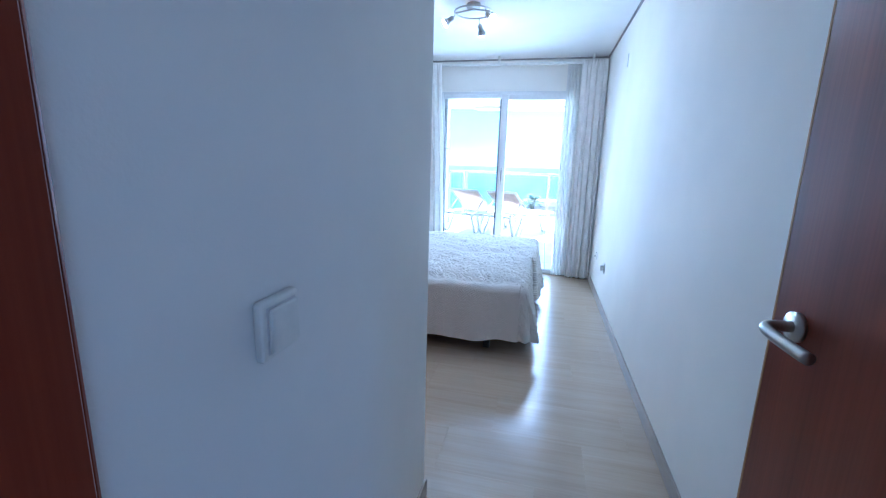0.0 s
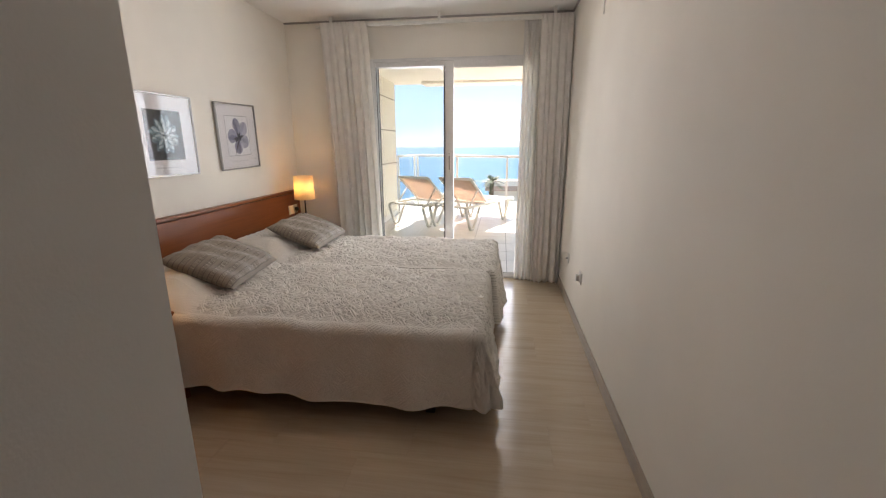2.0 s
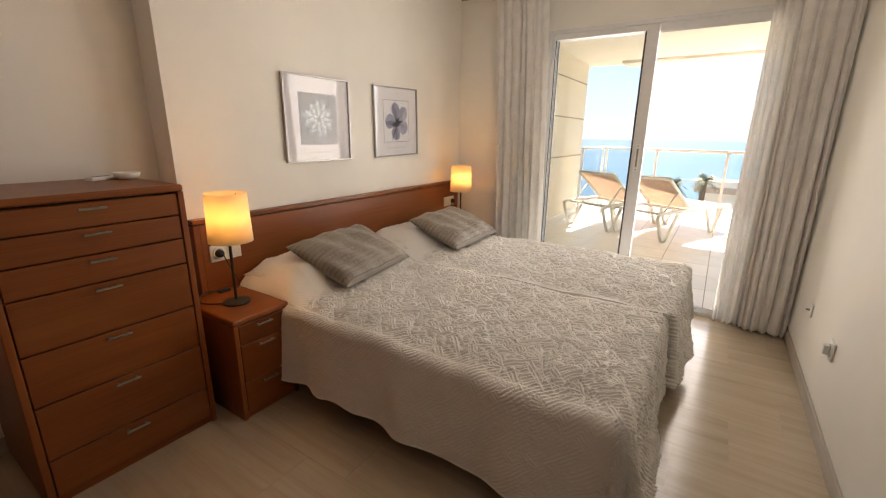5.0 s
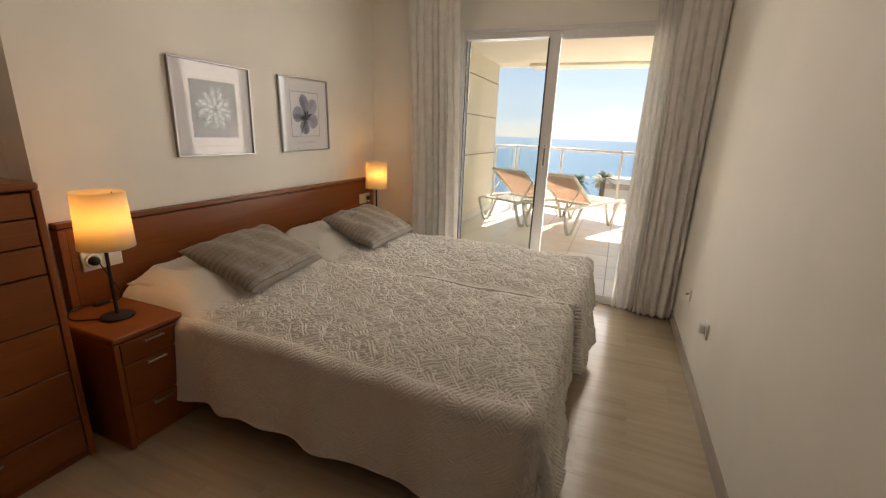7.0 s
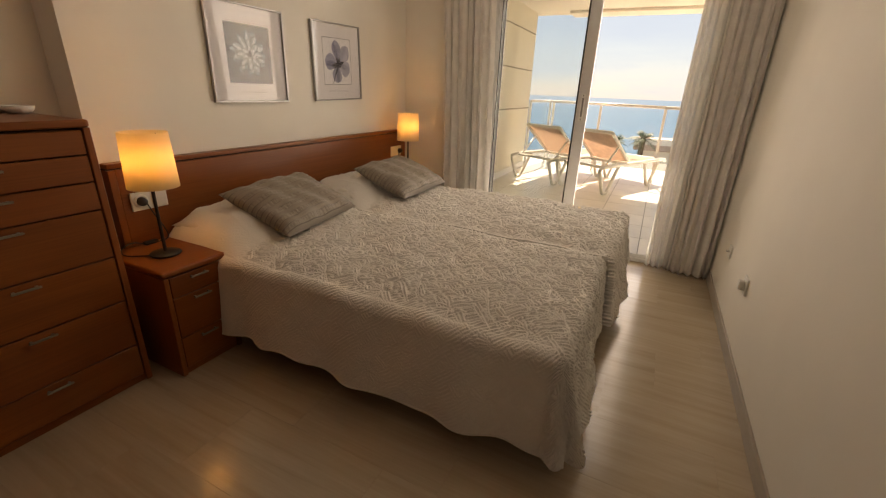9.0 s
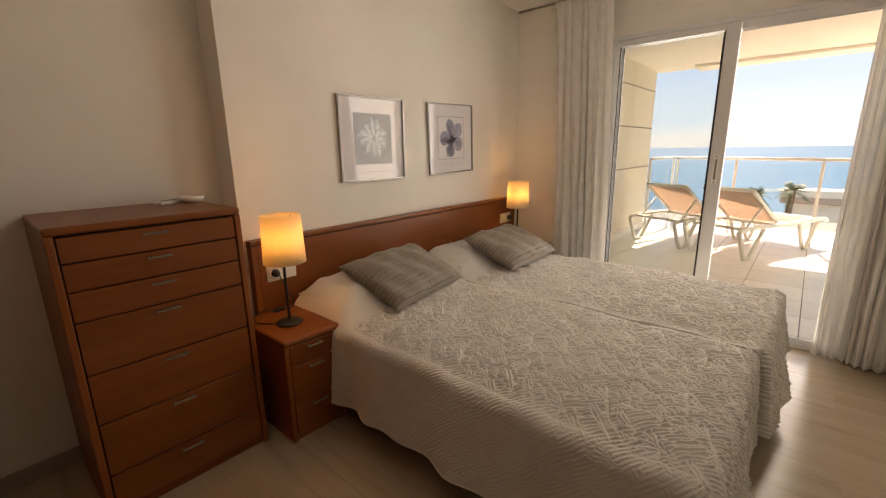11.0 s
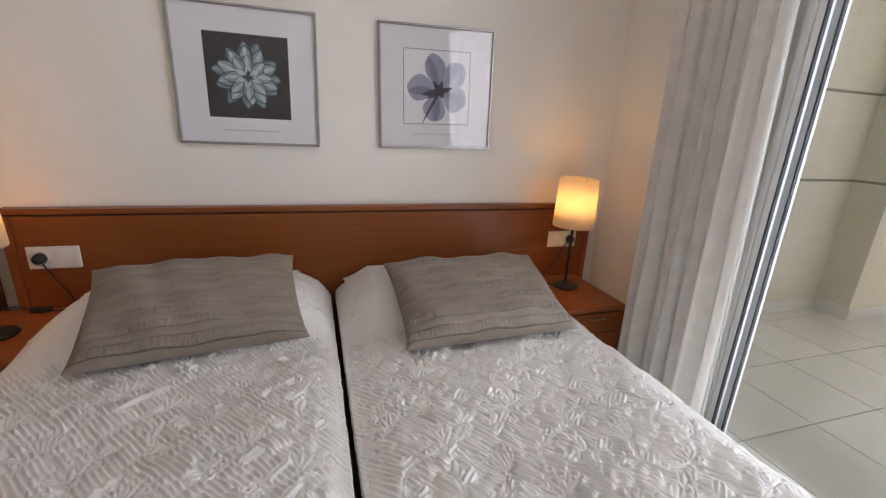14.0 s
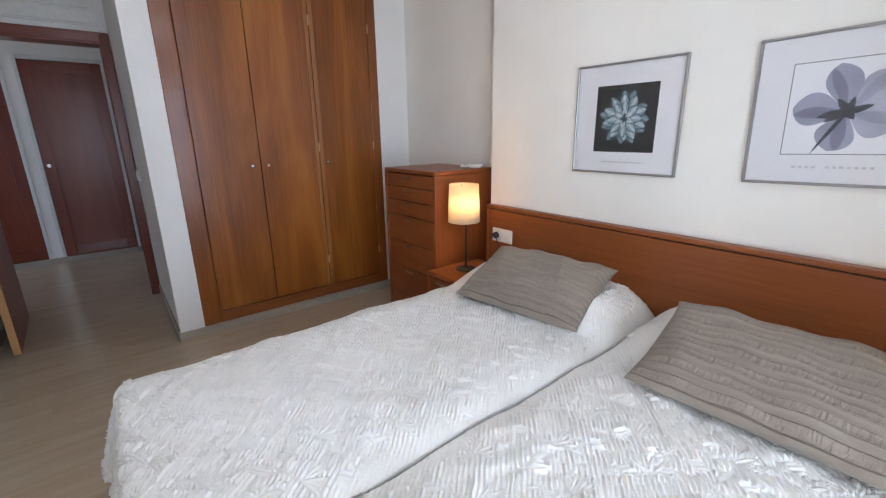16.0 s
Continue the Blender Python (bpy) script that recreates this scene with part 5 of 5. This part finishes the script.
def lounger(m, label):
    """White resin sun lounger with a raised back, on bent side rails; its head is at the origin and it runs along +y."""
    L = thing("sun_lounger", label, "sun lounger", "sun loungers on the terrace", m)
    w, h = 0.33, 0.36
    for s in (-1, 1):
        x = s * w
        part("side_rail", tube(smooth_line([(x, -0.02, h - 0.04), (x, 0.10, h), (x, 0.9, h), (x, 1.60, h), (x, 1.72, h - 0.03)], 6), 0.024, 10), M_RESIN, L, "", True)
        part("leg", tube(smooth_line([(x, -0.02, h - 0.04), (x, 0.02, 0.22), (x, 0.11, 0.03), (x, 0.16, 0.022), (x, 0.22, 0.04), (x, 0.42, h - 0.02)], 5), 0.022, 10), M_RESIN, L, "", True)
        part("leg", tube(smooth_line([(x, 1.12, h - 0.02), (x, 1.22, 0.12), (x, 1.28, 0.026), (x, 1.34, 0.03), (x, 1.54, h - 0.02)], 5), 0.022, 10), M_RESIN, L, "", True)
    for y in (0.12, 0.72, 1.15, 1.66):
        part("cross_rail", rod((-w, y, h - 0.01), (w, y, h - 0.01), 0.018, None, 10), M_RESIN, L, "", True)
    # seat sling
    n = 15
    a = np.linspace(-1, 1, 9)
    b = np.linspace(0.72, 1.67, n)
    A, Bv = np.meshgrid(a, b, indexing="ij")
    me = grid_mesh("seat", np.stack([A * (w - 0.03), Bv, h + 0.012 - 0.02 * (1 - A ** 2)], -1))
    ob = link_mesh("seat", me, M_SLING, L, "tan sling seat")
    ob.modifiers.new("thickness", "SOLIDIFY").thickness = 0.006
    # raised back
    hinge, top = Vector((0, 0.74, h + 0.02)), Vector((0, 0.20, h + 0.42))
    for s in (-1, 1):
        x = s * (w - 0.045)
        part("back_rail", tube(smooth_line([(x, hinge.y, hinge.z), (x, 0.45, h + 0.235), (x, top.y, top.z)], 5), 0.021, 10), M_RESIN, L, "", True)
        part("back_prop", rod((x, 0.42, h + 0.24), (x, 0.16, h), 0.012, None, 8), M_RESIN, L, "", True)
    part("head_rail", rod((-w + 0.045, top.y, top.z), (w - 0.045, top.y, top.z), 0.022, None, 10), M_RESIN, L, "", True)
    t = np.linspace(0, 1, 12)
    A, Tt = np.meshgrid(np.linspace(-1, 1, 9), t, indexing="ij")
    me = grid_mesh("backrest", np.stack([A * (w - 0.065), hinge.y + (top.y - hinge.y) * Tt, hinge.z + (top.z - hinge.z) * Tt + 0.004 - 0.014 * (1 - A ** 2)], -1))
    ob = link_mesh("backrest", me, M_SLING, L, "tan sling backrest laced to the frame")
    ob.modifiers.new("thickness", "SOLIDIFY").thickness = 0.006
    for s in (-1, 1):
        for k in range(7):
            f = 0.1 + 0.13 * k
            c = Vector((s * (w - 0.06), hinge.y + (top.y - hinge.y) * f, hinge.z + (top.z - hinge.z) * f + 0.004))
            part("lace", rod(c + Vector((s * -0.022, 0, 0.006)), c + Vector((s * 0.024, 0.012, 0.004)), 0.006, None, 6), M_RESIN, L)
    return L


lg = lounger(pose(0.506, 6.12, BZ, 0, 0, -23), "white resin sun lounger with tan sling, back raised")
copy_thing(lg, pose(1.203, 5.935, BZ, 0, 0, -25))

# ---- beyond the terrace ----
def sheet(name, x0, x1, y0, y1, z, material, label, category):
    b = bmesh.new()
    bmesh.ops.create_grid(b, x_segments=2, y_segments=2, size=0.5)
    for v in b.verts:
        v.co = Vector((x0 + (v.co.x + 0.5) * (x1 - x0), y0 + (v.co.y + 0.5) * (y1 - y0), z))
    return setting(name, b, material, label, category)


sheet("water", -4800, 4800, -4800, 4800, -26.0, M_SEA, "blue open sea reaching the horizon", "sea")
setting("ground", box(-120, 140, -60, 95, -25.9, -14.0, 1.0, 1), M_LAND, "dry coastal ground below the terrace", "ground")


def villa(x, y):
    v = thing("house", "low pale house with a flat roof near the shore", "house", "", pose(x, y, -12.8))
    part("wall", box(-7, 9, -4, 4, 0, 9.6), M_RENDER, v)
    part("roof", box(-7.4, 9.4, -4.4, 4.4, 9.6, 10.1, 0.05, 1), M_ROOF, v, "pale pink flat roof")
    part("parapet", box(-7.4, 9.4, -4.4, -4.1, 10.1, 10.6), M_RENDER, v)
    for k in range(5):
        wn2 = part("window", box(-5.6 + k * 3, -4.4 + k * 3, -4.06, -3.9, 6.6, 8.2), M_ALU, v)
        part("pane", box(-5.5 + k * 3, -4.5 + k * 3, -4.075, -4.061, 6.7, 8.1), M_DARKPL, wn2)


villa(7.8, 46)


def palm(x, y, z0, height, seed, size):
    rng = random.Random(seed)
    p = thing("palm_tree", "green palm tree below the terrace", "palm tree", "palm trees", pose(x, y, z0))
    part("trunk", tube(smooth_line([(0, 0, 0), (0.1, 0, height * 0.4), (0.25, 0.05, height)], 6), 0.20, 10), M_TRUNK, p, "", True)
    bm = bmesh.new()
    top = Vector((0.25, 0.05, height))
    for k in range(34):
        a = rng.uniform(0, 2 * math.pi)
        el = rng.uniform(-0.5, 1.2)
        ln = size * rng.uniform(0.8, 1.15)
        d = Vector((math.cos(a) * math.cos(el), math.sin(a) * math.cos(el), math.sin(el)))
        side = Vector((-math.sin(a), math.cos(a), 0))
        spine = []
        for i in range(9):
            t = i / 8
            spine.append(top + d * ln * t + Vector((0, 0, -0.45 * ln * t * t)))
        for i in range(8):
            for s in (-1, 1):
                for j in range(3):
                    q = spine[i].lerp(spine[i + 1], j / 3)
                    reach = size * 0.30 * math.sin(math.pi * (0.12 + 0.86 * (i + j / 3) / 8))
                    tip = q + side * s * reach + (spine[i + 1] - spine[i]) * 0.9 + Vector((0, 0, -0.35 * reach))
                    v1 = bm.verts.new(q)
                    v2 = bm.verts.new(q + (spine[i + 1] - spine[i]) * 0.22)
                    v3 = bm.verts.new(tip)
                    bm.faces.new((v1, v2, v3))
    part("crown", bm, M_LEAF, p, "feathered green fronds")


palm(-1.0, 38, -14, 11.7, 1, 1.15)
palm(0.9, 38.5, -14, 12.0, 2, 1.25)

# ---- floors, piece by piece ----
setting("floor", box(-0.35, 3.75, Y_COR - 0.15, 3.60, -0.08, -0.0012), M_GROUT, "floor of polished beige marble slabs", "floor")
floor_ob = bpy.data.objects["floor"]
slab_cache = {}


def slab(x0, x1, y0, y1, z, parent, material, name, th=0.010, gap=0.0003, bev=0.0):
    key = (round(x1 - x0, 4), round(y1 - y0, 4), name)
    if key not in slab_cache:
        b = box(gap, x1 - x0 - gap, gap, y1 - y0 - gap, -th, 0, bev, 1)
        me = bpy.data.meshes.new(name)
        b.to_mesh(me)
        b.free()
        me.materials.append(material)
        slab_cache[key] = me
    o = new(name, slab_cache[key])
    o.location = (x0, y0, z)
    o.parent = parent


rows_y = [Y_COR + 0.30 * k for k in range(22)]
for r, y in enumerate(rows_y):
    if y > 3.49:
        break
    y2 = min(y + 0.30, 3.485)
    shift = (0.0, 0.2, 0.4)[r % 3]
    x = -0.35 + shift - 0.6
    while x < 3.6:
        xa, xb = max(x, -0.16), min(x + 0.6, 3.6 if y < -1.3 else W)
        if y < -1.3:
            xa = max(xa, 0.5)
        if xb - xa > 0.05:
            slab(xa, xb, y, y2, 0.0, floor_ob, M_MARBLE, "marble_slab")
        x += 0.6
terr = bpy.data.objects["terrace_slab"]
T = 0.435
for i in range(13):
    for j in range(13):
        xa, ya = 0.785 - 3 * T + i * T, 3.80 - T + j * T
        if ya < 3.3:
            continue
        if xa + T > 5.2 or ya + T > 8.6:
            continue
        slab(xa, xa + T, ya, ya + T, BZ, terr, M_TILE, "terrace_tile", 0.005, 0.0025, 0.001)
